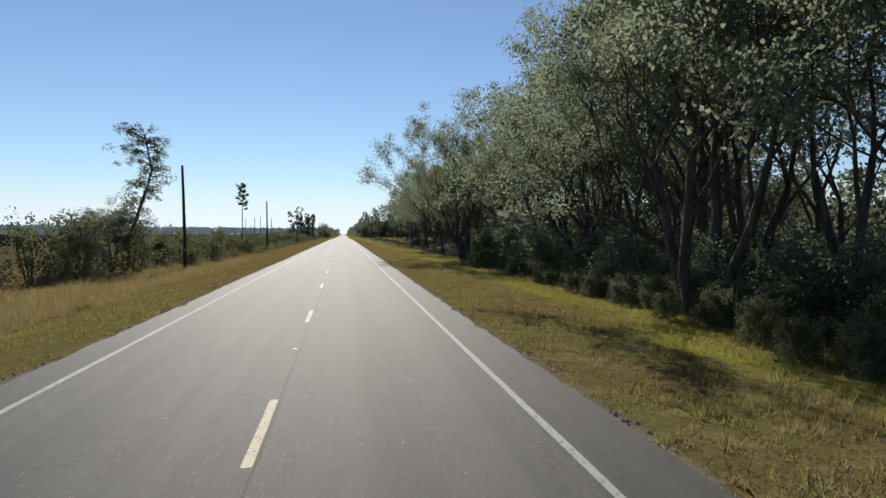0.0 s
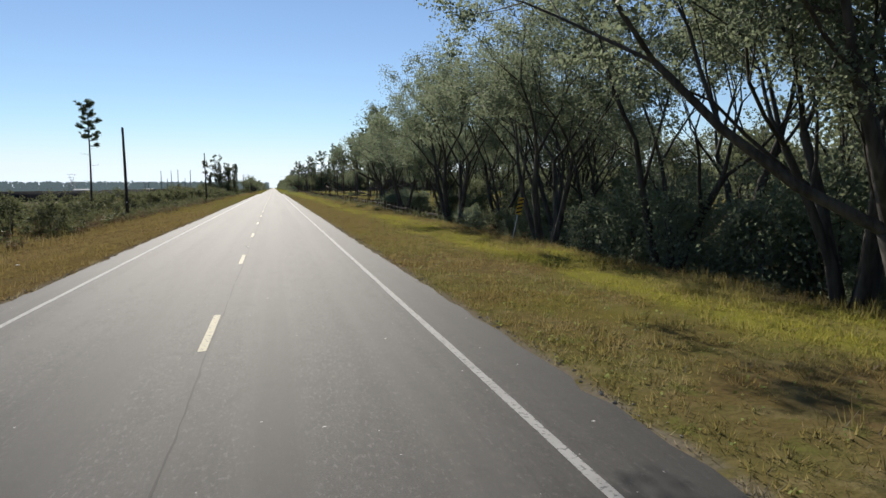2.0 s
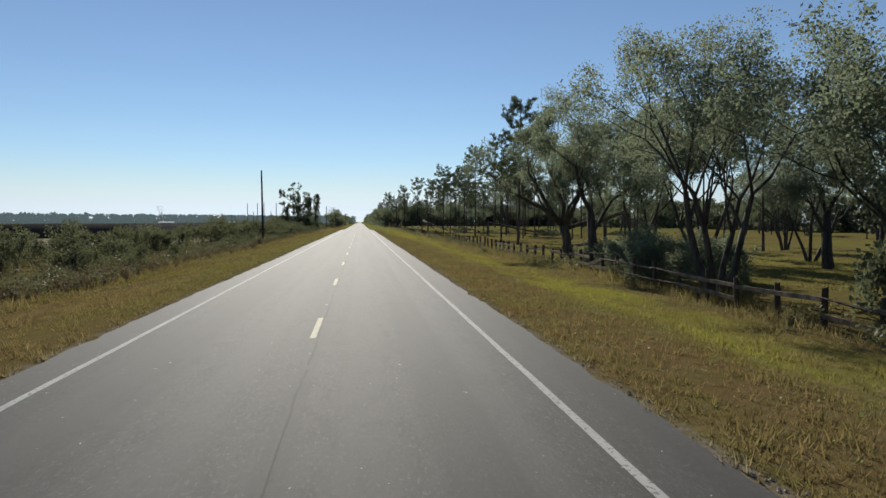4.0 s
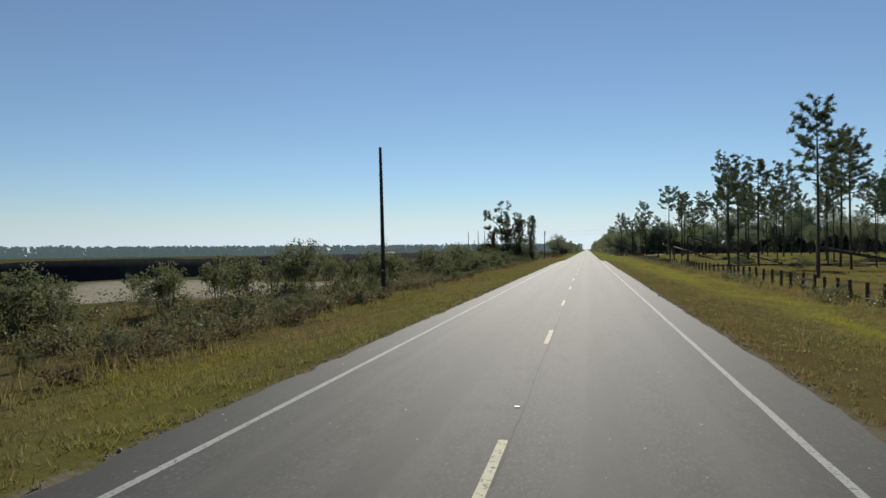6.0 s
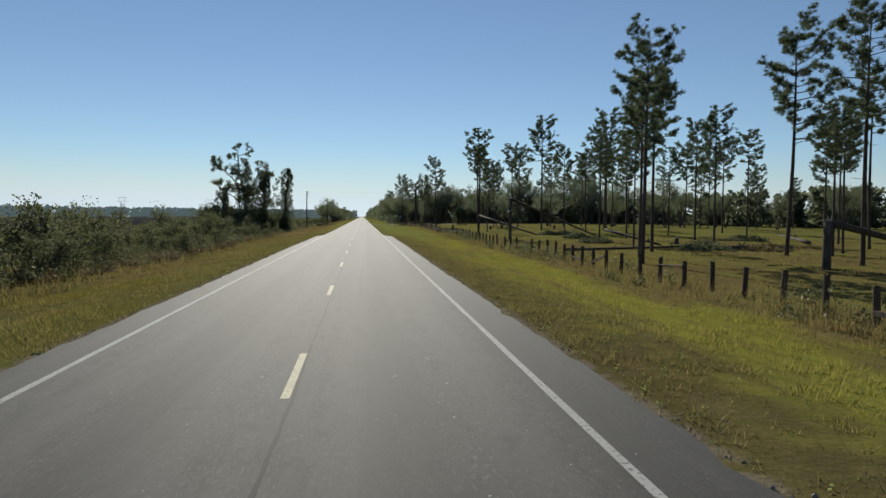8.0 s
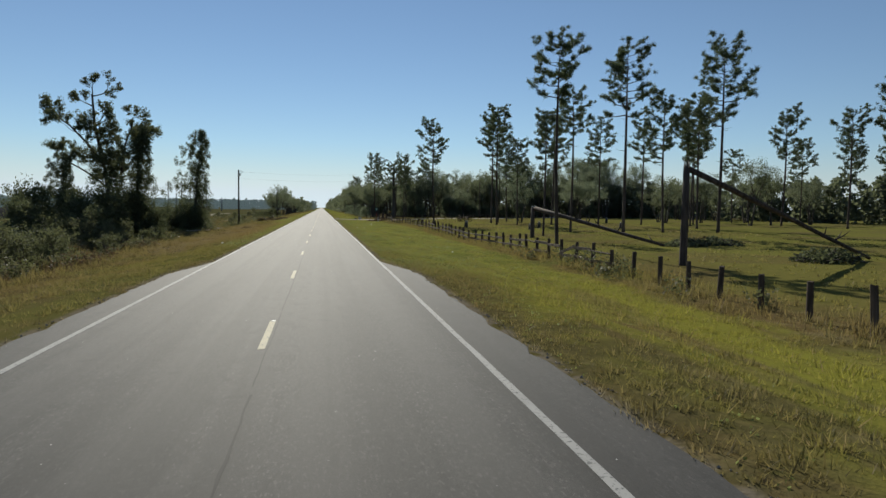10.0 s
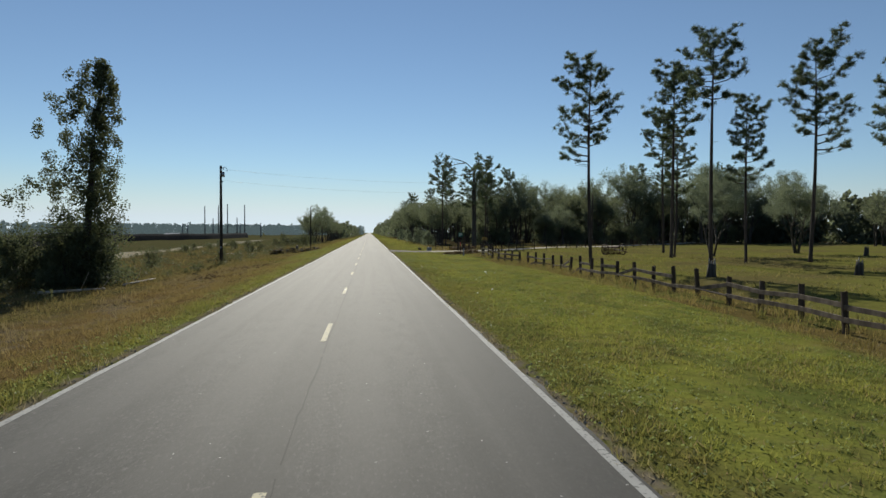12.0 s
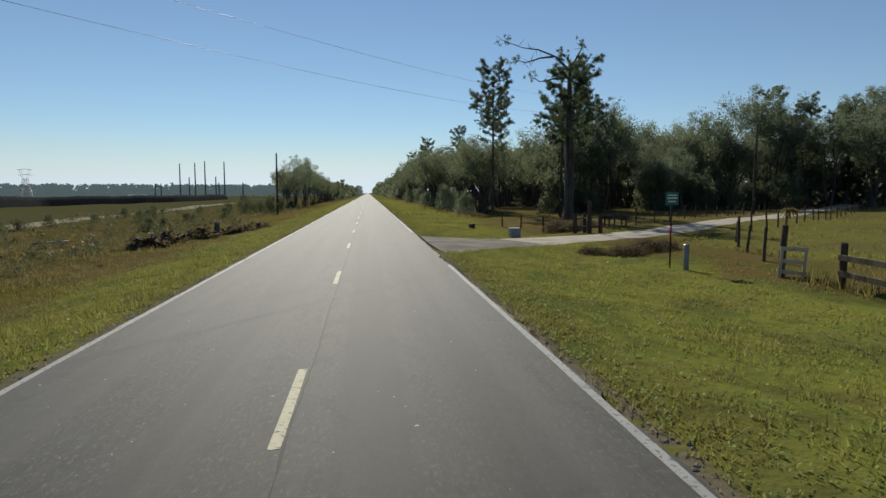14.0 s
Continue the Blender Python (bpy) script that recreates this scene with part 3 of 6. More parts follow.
def pine_limbs(shell, tips, axis, bare, reach, count, thick=1.0):
    """Limbs that leave the stem all round, bend up and carry tufts on side twigs."""
    turn = rng.uniform(0, 6.28)
    for i in range(count):
        u = bare + (0.975 - bare) * (i + rng.uniform(0, 0.9)) / count
        rel = (u - bare) / (1 - bare)
        turn += 2.4 + rng.uniform(-0.6, 0.6)
        if rel < 0.28 and rng.random() < 0.45:
            continue
        size = reach * max(0.36, math.sin(math.pi * (0.22 + 0.66 * rel)) ** 0.7) * rng.choice((0.45, 0.7, 0.9, 1.0, 1.15))
        rise = rng.uniform(-0.20, 0.30) + 0.45 * rel
        out = Vector((math.cos(turn), math.sin(turn), 0))
        p = axis(u)
        mid = p + (out + Vector((0, 0, rise * 0.6))) * size * 0.5
        end = p + (out + Vector((0, 0, rise + 0.15))) * size
        shell.tube([p, mid, end], [0.055 * (1.25 - rel) * thick, 0.035 * (1.25 - rel) * thick, 0.012], 4, cap=False)
        tips.append(end)
        for _ in range(4 + int(size * 3.6)):
            f = 1 - 0.66 * rng.random() ** 1.3
            at = p.lerp(mid, f * 2) if f < 0.5 else mid.lerp(end, f * 2 - 1)
            w = turn + rng.uniform(-1.5, 1.5)
            e2 = at + Vector((math.cos(w), math.sin(w), rng.uniform(-0.20, 0.85))) * (0.22 + size * rng.uniform(0.06, 0.28))
            shell.tube([at, e2], [0.016, 0.008], 3, cap=False)
            tips += [e2, at.lerp(e2, rng.uniform(0.3, 0.75))] if rng.random() < 0.5 else [e2]


def pine_tree(label, tall, bare=0.5, reach=2.6, bunches=130, per=56, category="tree"):
    """Slash pine: straight bare trunk, open rounded crown of needle tufts."""
    root = new("pine_tree")
    tagged(root, label, category)
    shell = Shell()
    sway = [rng.uniform(-0.14, 0.14) for _ in range(2)]
    axis = lambda u: Vector((sway[0] * math.sin(u * 3) * 2, sway[1] * math.sin(u * 2.3) * 2, tall * u))
    r0 = 0.0068 * tall + 0.03
    shell.tube([axis(u) + Vector((0, 0, -0.4 if u == 0 else 0)) for u in (0, 0.03, 0.2, 0.4, 0.6, 0.8, 0.97)], [r0 * 1.35, r0 * 1.05, r0, r0 * 0.85, r0 * 0.68, r0 * 0.4, 0.02], 8)
    tips = []
    pine_limbs(shell, tips, axis, bare, reach, int(bunches / 4.6))
    # short dead stubs below the crown
    for _ in range(5):
        u = rng.uniform(bare * 0.5, bare)
        w = rng.uniform(0, 6.28)
        p = axis(u)
        shell.tube([p, p + Vector((math.cos(w), math.sin(w), 0.15)) * rng.uniform(0.4, 1.4)], [0.025, 0.008], 3, cap=False)
    shell.object("trunk", PINE_BARK, root)
    tips += [axis(0.98), axis(0.95)]
    v, f = needle_cloud([tuple(t) for t in tips], 0.28 + 0.20 * nrng.random(len(tips)), per, 0.036, 0.45)
    mesh_object("crown", v, f, PINE_LEAF, root)
    return root


def shrub(label, tall, wide, leaf=0.09, per=26, tips_n=60, material=None, name="shrub", twigs=0.25):
    """Bush: many stems from the ground with leaves to the foot."""
    root = new(name)
    tagged(root, label, "shrub")
    shell, tips = Shell(), []
    for s in range(9):
        w, r = rng.uniform(0, 6.28), rng.uniform(0.1, 0.5)
        a = Vector((math.cos(w) * r * 0.4, math.sin(w) * r * 0.4, -0.2))
        b = Vector((math.cos(w) * r * wide * 0.6, math.sin(w) * r * wide * 0.6, tall * rng.uniform(0.4, 0.7)))
        c = b + Vector((rng.uniform(-0.4, 0.4) * wide, rng.uniform(-0.4, 0.4) * wide, tall * rng.uniform(0.15, 0.5)))
        shell.tube([a, b, c], [0.035, 0.022, 0.006], 4, cap=False)
        tips += [tuple(c), tuple(b.lerp(c, 0.6))]
    for _ in range(tips_n):
        w, u = rng.uniform(0, 6.28), rng.random()
        r = wide * 0.5 * math.sqrt(max(0.05, 1 - (u * 0.95) ** 2)) * rng.uniform(0.5, 1.0)
        tips.append((math.cos(w) * r, math.sin(w) * r, tall * u * 0.9))
    tagged(shell.object("woody_base", BARK, root), kind="stuff")
    t = np.array(tips)
    v, f = leaf_cloud(t, 0.16 * wide * (0.5 + nrng.random(len(t))), per, leaf, 0.9)
    mesh_object("foliage", v, f, material or SHRUB_LEAF, root)
    return root


def place(proto, x, y, size=1.0, turn=None, tall=1.0):
    """A copy of proto at (x, y), on the ground."""
    m = pose(x, y, ground_z(x, y), 0, 0, rng.uniform(0, 360) if turn is None else turn) @ Matrix.Diagonal((size, size, size * tall, 1))
    return copy_thing(proto, m)


def dismiss(*protos):
    """Take the pattern pieces away once all copies stand."""
    for p in protos:
        for o in (*p.children_recursive, p):
            bpy.data.objects.remove(o, do_unlink=True)

# ---- the land ----
def build_ground():
    xs = np.concatenate([[-2500, -1600, -1000, -650, -420, -280, -190, -140], np.arange(-110, -40, 5.0), np.arange(-40, -17, 1.2), np.arange(-17, -5.4, 0.6),
                         [-5.3, -5.15, -5.0, -4.9, -4.5, -4.15, -4.0, -3.85, -3.7, 0, 3.7, 3.85, 4.0, 4.15, 4.5, 4.9, 5.0, 5.15, 5.3],
                         np.arange(5.6, 20, 0.6), np.arange(20, 44, 1.2), np.arange(44, 110, 5.0), [120, 150, 200, 290, 420, 650, 1000, 1600, 2500]])
    ys = np.concatenate([[-600, -300, -150, -80], np.arange(-50, 300, 2.5), np.arange(300, 320, 0.8), np.arange(320, 520, 2.0), np.arange(520, 700, 10.0), [720, 780, 860, 980, 1150, 1400, 1800, 2400, 3200, 4500]])
    gx, gy = np.meshgrid(xs, ys)
    z = height(gx, gy)
    v = np.stack([gx, gy, z], -1).reshape(-1, 3)
    nx, ny = len(xs), len(ys)
    i = (np.arange(ny - 1)[:, None] * nx + np.arange(nx - 1)[None, :]).ravel()
    f = np.stack([i, i + 1, i + 1 + nx, i + nx], 1)
    ob = mesh_object("ground", v, f, GROUND, flat=False)
    return tagged(ob, "grassy roadside ground with brown weeds and green patches", "ground", kind="structure")


def build_road():
    ys = np.concatenate([np.arange(-60, 300, 0.6), np.arange(300, 318, 0.25), np.arange(318, 520, 0.6), np.arange(520, 900, 8.0), [1000, 1300, 1800, 2500, 3500, 4500]])
    v, f = [], []
    cols = [-1, -0.985, -0.5, 0, 0.5, 0.985, 1]
    for y in ys:
        jl = 0.03 * math.sin(y * 0.13) + rng.gauss(0, 0.025) + (0.10 if rng.random() < 0.05 else 0)
        jr = 0.03 * math.sin(y * 0.11 + 2) + rng.gauss(0, 0.025) - (0.10 if rng.random() < 0.05 else 0)
        left, right = float(pave_edge(y, -1.0)), float(pave_edge(y, 1.0))
        for c in cols:
            x = c * (right if c > 0 else left) + (jl if c < -0.9 else jr if c > 0.9 else 0)
            v.append((x, y, -0.14 if abs(c) == 1 else 0.0))
    n = len(cols)
    for i in range(len(ys) - 1):
        for k in range(n - 1):
            a = i * n + k
            f.append([a, a + 1, a + 1 + n, a + n])
    road = mesh_object("road", v, f, ASPHALT)
    tagged(road, "straight two-lane grey asphalt road with worn paint lines", "road", kind="structure")
    # painted lines lie on the asphalt
    for side in (-1, 1):
        spans = [(-60.0, 4500.0)] if side < 0 else [(-60.0, 419.0), (438.5, 4500.0)]
        for a, b in spans:
            steps = np.concatenate([np.arange(a, min(b, 520), 1.2), [b]])
            vv, ff = [], []
            for y in steps:
                w0, w1 = 0.062 + rng.uniform(-0.008, 0.008), 0.062 + rng.uniform(-0.008, 0.008)
                vv += [(side * 3.83 - w0, y, 0.004), (side * 3.83 + w1, y, 0.004)]
            ff = [[2 * i, 2 * i + 1, 2 * i + 3, 2 * i + 2] for i in range(len(steps) - 1)]
            mesh_object("edge_line", vv, ff, PAINT, road, "white painted edge line")
    bm = bmesh.new()
    vs = [bm.verts.new(p) for p in ((-0.066, 0, 0.004), (-0.03, -0.02, 0.004), (0.066, 0.01, 0.004), (0.067, 1.5, 0.004), (0.064, 3.05, 0.004), (-0.02, 3.06, 0.004), (-0.067, 3.04, 0.004), (-0.064, 1.5, 0.004))]
    bm.faces.new(vs)
    first = part("centre_dash", bm, PAINT_CENTRE, road, "cream painted centre line dash")
    data = first.data
    first.matrix_basis = Matrix.Translation((0, -4 * 12.192, 0))
    for k in range(-3, 120):
        share("centre_dash", data, road, Matrix.Translation((rng.uniform(-0.015, 0.015), k * 12.192, 0)))
    # the tar-sealed joint beside the dashes
    ys = np.arange(-60, 520, 0.4)
    vv, ff = [], []
    for i, y in enumerate(ys):
        x = 0.102 + 0.012 * math.sin(y * 0.9) + rng.gauss(0, 0.007)
        w = max(0.006, 0.017 + 0.009 * math.sin(y * 0.31 + 2 * math.sin(y * 0.07)) + rng.gauss(0, 0.004))
        vv += [(x - w, y, 0.003), (x + w, y, 0.003)]
        if i and rng.random() > 0.04:
            ff.append([2 * i - 2, 2 * i - 1, 2 * i + 1, 2 * i])
    mesh_object("sealed_joint", vv, ff, TAR, road, "dark tar-sealed joint")
    # small raised reflectors between the dashes
    bm = bmesh.new()
    box(bm, 0, 0, 0.008, 0.09, 0.08, 0.016, 0.006)
    me = part("road_reflector", bm, WHITE, road, "small raised road reflector")
    me.matrix_basis = Matrix.Translation((0, 199.7, 0))
    for y in range(0, 520, 24):
        share("road_reflector", me.data, road, Matrix.Translation((0, y + 7.6, 0)))
    return road


def build_drive():
    """The sandy track that leaves the road through the gate."""
    v, f = [], []
    pts = []
    for (ax, ay, aw), (bx, by, bw) in zip(DRIVE, DRIVE[1:]):
        steps = max(2, int(math.hypot(bx - ax, by - ay) / 1.0))
        for i in range(steps):
            u = i / steps
            pts.append((ax + u * (bx - ax), ay + u * (by - ay), aw + u * (bw - aw)))
    pts.append(DRIVE[-1])
    cols = (-1, -0.6, -0.2, 0.2, 0.6, 1)
    def sheet(sel, name, mat, lift, rough):
        v, f = [], []
        for i, (x, y, w) in enumerate(sel):
            nx_, ny_, _ = sel[min(i + 1, len(sel) - 1)]
            px, py, _ = sel[max(i - 1, 0)]
            d = Vector((nx_ - px, ny_ - py, 0)).normalized()
            s = Vector((-d.y, d.x, 0))
            for c in cols:
                ww = w * c * (1 + (rng.uniform(-rough, rough) if abs(c) == 1 else 0))
                p = Vector((x, y, 0)) + s * ww
                p.x = max(p.x, 3.99)
                v.append((p.x, p.y, ground_z(p.x, p.y) + (lift if abs(c) < 1 else -0.05)))
        n = len(cols)
        for i in range(len(sel) - 1):
            for k in range(n - 1):
                a = i * n + k
                f.append([a, a + n, a + n + 1, a + 1])
        return mesh_object(name, v, f, mat, flat=False)
    apron = [p for p in pts if p[0] < 9.5]
    track = [p for p in pts if p[0] > 8.0]
    tagged(sheet(apron, "driveway_apron", APRON, 0.07, 0.22), "worn sandy asphalt apron where a track meets the road", "driveway", kind="structure")
    tagged(sheet(track, "sandy_driveway", SAND, 0.05, 0.16), "pale sandy track curving across the pasture", "driveway", kind="structure")


build_ground()
build_road()
build_drive()

# ---- trees ----
OAK = "leafy green oak with several dark stems beside the road"
oaks = [broad_tree(OAK, 13, 4, 0.75, 0.25, 0.076, 135, 0.78, 3, trunk_r=0.21),
        broad_tree(OAK, 14, 3, 0.65, 0.35, 0.076, 145, 0.78, 3, trunk_r=0.22),
        broad_tree(OAK, 12, 5, 0.70, 0.25, 0.078, 125, 0.82, 3, trunk_r=0.19)]
talls = [broad_tree("tall slender oak with a thin open crown", 17, 2, 0.50, 0.7, 0.11, 80, 0.95, 3, lean=0.12),
         broad_tree("tall slender oak with a thin open crown", 18, 1, 0.55, 0.8, 0.11, 130, 1.05, 3, trunk_r=0.32, lean=0.08)]
live = [broad_tree("spreading live oak with thick dark limbs and hanging moss", 17, 1, 0.85, 0.12, 0.085, 300, 1.25, 3, 0.5, trunk_r=0.55, lean=0.10, fork=(0.20, 0.24)),
        broad_tree("leaning live oak with thick dark limbs and hanging moss", 17, 1, 0.80, 0.15, 0.085, 300, 1.25, 3, 0.5, trunk_r=0.48, lean=0.40, fork=(0.26, 0.30))]
far_oaks = [broad_tree("leafy green tree in the belt behind the grass", 13, 3, 0.72, 0.3, 0.15, 80, 1.30, 2, trunk_r=0.24, material=SHADED_LEAF),
            broad_tree("leafy green tree in the belt behind the grass", 15, 2, 0.62, 0.5, 0.15, 105, 1.40, 2, trunk_r=0.24, lean=0.15, material=SHADED_LEAF),
            broad_tree("leafy green tree in the belt behind the grass", 12, 4, 0.75, 0.25, 0.15, 68, 1.30, 2, trunk_r=0.22, material=SHADED_LEAF)]
PINE = "tall slash pine with a bare straight trunk and tufted crown"
pines = [pine_tree(PINE, 18, 0.55, 2.5, 165, 48), pine_tree(PINE, 18, 0.61, 2.15, 140, 48), pine_tree(PINE, 18, 0.49, 2.6, 180, 48), pine_tree(PINE, 18, 0.64, 2.3, 135, 48), pine_tree(PINE, 18, 0.43, 2.3, 190, 48)]
spindly = pine_tree("thin tall pine with a small sparse crown", 14.5, 0.61, 1.02, 120, 44)
SHRUB = "grey-green roadside shrub among dry weeds"
bushes = [shrub(SHRUB, 2.6, 3.0, 0.10, 24), shrub(SHRUB, 2.2, 2.4, 0.09, 22, 50), shrub(SHRUB, 3.2, 2.4, 0.095, 24, 60), shrub(SHRUB, 1.6, 2.6, 0.085, 22, 50)]
saplings = [broad_tree("young bushy tree rising above the shrubs", 4.6, 2, 0.7, 0.5, 0.11, 26, 0.55, 2, material=SHRUB_LEAF, name="sapling", trunk_r=0.06),
            broad_tree("young bushy tree rising above the shrubs", 4.2, 3, 0.6, 0.6, 0.11, 26, 0.5, 2, material=SHRUB_LEAF, name="sapling", trunk_r=0.05)]
under = [shrub("grey-green understorey bush at the edge of the wood", 3.4, 3.6, 0.080, 58, 70, OAK_LEAF, "understorey_bush"), shrub("grey-green understorey bush at the edge of the wood", 2.6, 3.4, 0.078, 58, 60, OAK_LEAF, "understorey_bush")]

thicket = shrub("dark thicket at the foot of the far wood", 3.2, 4.2, 0.13, 44, 60, SHADED_LEAF, "thicket")


def vine_tree(label, tall, wide, lean=0.0):
    """A dead trunk wrapped in vines to its tip."""
    root = new("vine_covered_tree")
    tagged(root, label, "tree")
    shell, tips, rad = Shell(), [], []
    pts = [Vector((lean * u * u + 0.15 * math.sin(u * 5), 0.1 * math.sin(u * 4), tall * u - (0.4 if u == 0 else 0))) for u in (0, 0.2, 0.4, 0.6, 0.8, 1.0)]
    shell.tube(pts, [0.24, 0.2, 0.17, 0.13, 0.08, 0.03], 7)
    for k in range(430):
        u = rng.random() ** 1.25
        i = min(4, int(u * 5))
        c = pts[i].lerp(pts[i + 1], u * 5 - i)
        w = rng.uniform(0, 6.28)
        r = wide * (1.0 - 0.72 * u) * rng.uniform(0.10, 1.0) * (1.15 if math.cos(w) < -0.1 else 0.55)
        e = c + Vector((math.cos(w) * r, math.sin(w) * r, rng.uniform(-0.3, 0.5)))
        if rng.random() < 0.2:
            shell.tube([c, e], [0.03, 0.01], 3, cap=False)
        tips.append(tuple(e))
        rad.append(0.35 + 0.45 * (1 - u) * rng.random())
    shell.object("trunk", BARK, root)
    v, f = leaf_cloud(tips, rad, 84, 0.088, 1.2)
    mesh_object("vine_leaves", v, f, VINE_LEAF, root)
    return root


dark_bush = shrub("dark vine-smothered bush at the foot of the trees", 3.0, 3.4, 0.085, 70, 70, VINE_LEAF, "vine_bush")
# sunlight on this shrub is put into its colour: the brighter clover leaves
sunny_bush = shrub("sunlit yellow-green shrub at the edge of the wood", 3.2, 2.6, 0.07, 70, 60, CLOVER, "sunlit_shrub")
snags = [vine_tree("dead trunk thickly wrapped in dark vines", 12, 4.8, 1.0), vine_tree("dead trunk thickly wrapped in dark vines", 13, 5.2, 1.5)]

# wood along the right-hand verge
for x, y, k, s in [(17.2, 33, 2, 1.1), (17.8, 41, 0, 1.1), (14.9, 54, 1, 1.15), (15.4, 83, 0, 1.05), (14.6, 63, 2, 1.0), (16.1, 73, 1, 1.0), (16.0, 104, 0, 1.15), (20.6, 106, 1, 1.05),
                   (23.3, 95, 2, 1.1), (18.1, 137, 0, 1.05), (19.8, 117, 1, 1.1), (17.0, 24, 1, 1.15), (13.4, 14, 0, 1.2), (14.5, 3, 2, 1.2), (21.0, 128, 2, 1.0)]:
    place(oaks[k], x, y, s)
for x, y, k, s in [(17, 30, 0, 1.1), (19, 45, 1, 1.05), (16.5, 20, 1, 1.1), (20, 60, 0, 1.05), (18, 12, 0, 1.1), (22, 76, 1, 0.95), (19, 90, 0, 0.9), (24, 35, 1, 1.0), (26, 52, 0, 1.0), (17, -4, 1, 1.1), (28, 84, 1, 0.9), (21, 22, 1, 1.0), (23, 14, 0, 1.05), (22, 28, 0, 1.0)]:
    place(talls[k], x, y, s)
for i in range(26):
    place(far_oaks[i % 3], rng.uniform(24, 58), rng.uniform(-12, 118), rng.uniform(0.85, 1.15))
for i in range(60):
    y = rng.uniform(0, 112)
    place(under[i % 2], (14.8 if y < 58 else 18.5) + rng.random() ** 1.5 * 14, y, rng.uniform(0.6, 1.15) * (1.0 if y < 58 else 0.7))
for i in range(30):
    y = rng.uniform(8, 112)
    place(under[i % 2], rng.uniform(13.8, 16.5) + (1.2 if y > 58 else 0), y, rng.uniform(0.55, 1.05) if y < 58 else rng.uniform(0.28, 0.5))
for i in range(46):
    y = -4 + i
    edge = 10.2 + 0.06 * y
    x = edge + rng.random() ** 1.2 * 3.6 + 0.5
    place(dark_bush, x, y, rng.uniform(0.20, 0.30) + 0.08 * (x - edge))
for x, y, s in [(14.6, 50, 1.3), (15.6, 46, 1.5), (16.4, 41, 1.4), (15.2, 36, 1.2), (16.8, 55, 1.3), (17.5, 66, 1.4), (18, 30, 1.5), (16.4, 79.5, 1.1), (16.8, 76, 1.3), (16.2, 72, 1.1), (17.4, 69, 1.3)]:
    place(under[int(y) % 2], x, y, s)
for i in range(12):
    place(bushes[i % 4], rng.uniform(15.0, 17.5), rng.uniform(20, 150), rng.uniform(0.3, 0.5))
for i in range(58):
    place(thicket, rng.uniform(22, 42), i * 2.4 + rng.uniform(0, 2), rng.uniform(0.75, 1.25), tall=rng.uniform(0.8, 1.5))
for i in range(44):
    place(thicket, rng.uniform(18.5, 26), i * 2.7 + rng.uniform(0, 2), rng.uniform(0.6, 0.95), tall=rng.uniform(0.6, 1.2))
place(sunny_bush, 13.0, 49.0, 0.9)
place(sunny_bush, 14.2, 47.2, 0.7)
# old oaks that lean out over the road
def leaning_oak(x, y, seed, limbs):
    root = new("oak_tree")
    tagged(root, "old oak leaning out over the road shoulder", "tree")
    root.location = on_ground(x, y)
    rng.seed(seed)
    shell, tips = Shell(), []
    shell.tube([(0.2, 0, -0.5), (0, 0, 0.6), (-0.5, 0, 1.8)], [0.42, 0.34, 0.28], 9)
    for way, length, r in limbs:
        grow(shell, tips, (-0.45, 0, 1.7), way, length, r, 3, 0.62, 0.22)
    shell.object("trunk", BARK, root)
    v, f = leaf_cloud(tips, 0.5 + 0.5 * nrng.random(len(tips)), 120, 0.078, 0.75)
    mesh_object("crown", v, f, OAK_LEAF, root)


leaning_oak(13.4, 60.5, 21, (((-1.0, 0.80, 0.66), 5.9, 0.15), ((-0.6, -0.3, 0.95), 5.0, 0.15), ((-0.2, 0.4, 1.1), 5.0, 0.20), ((0.4, -0.1, 1.1), 4.8, 0.18)))
leaning_oak(16.8, 15.6, 43, (((-1.0, 0.1, 0.62), 5.4, 0.15), ((-0.5, -0.3, 1.0), 5.4, 0.16), ((0.3, 0.3, 1.1), 5.0, 0.20)))
rng.seed(22)
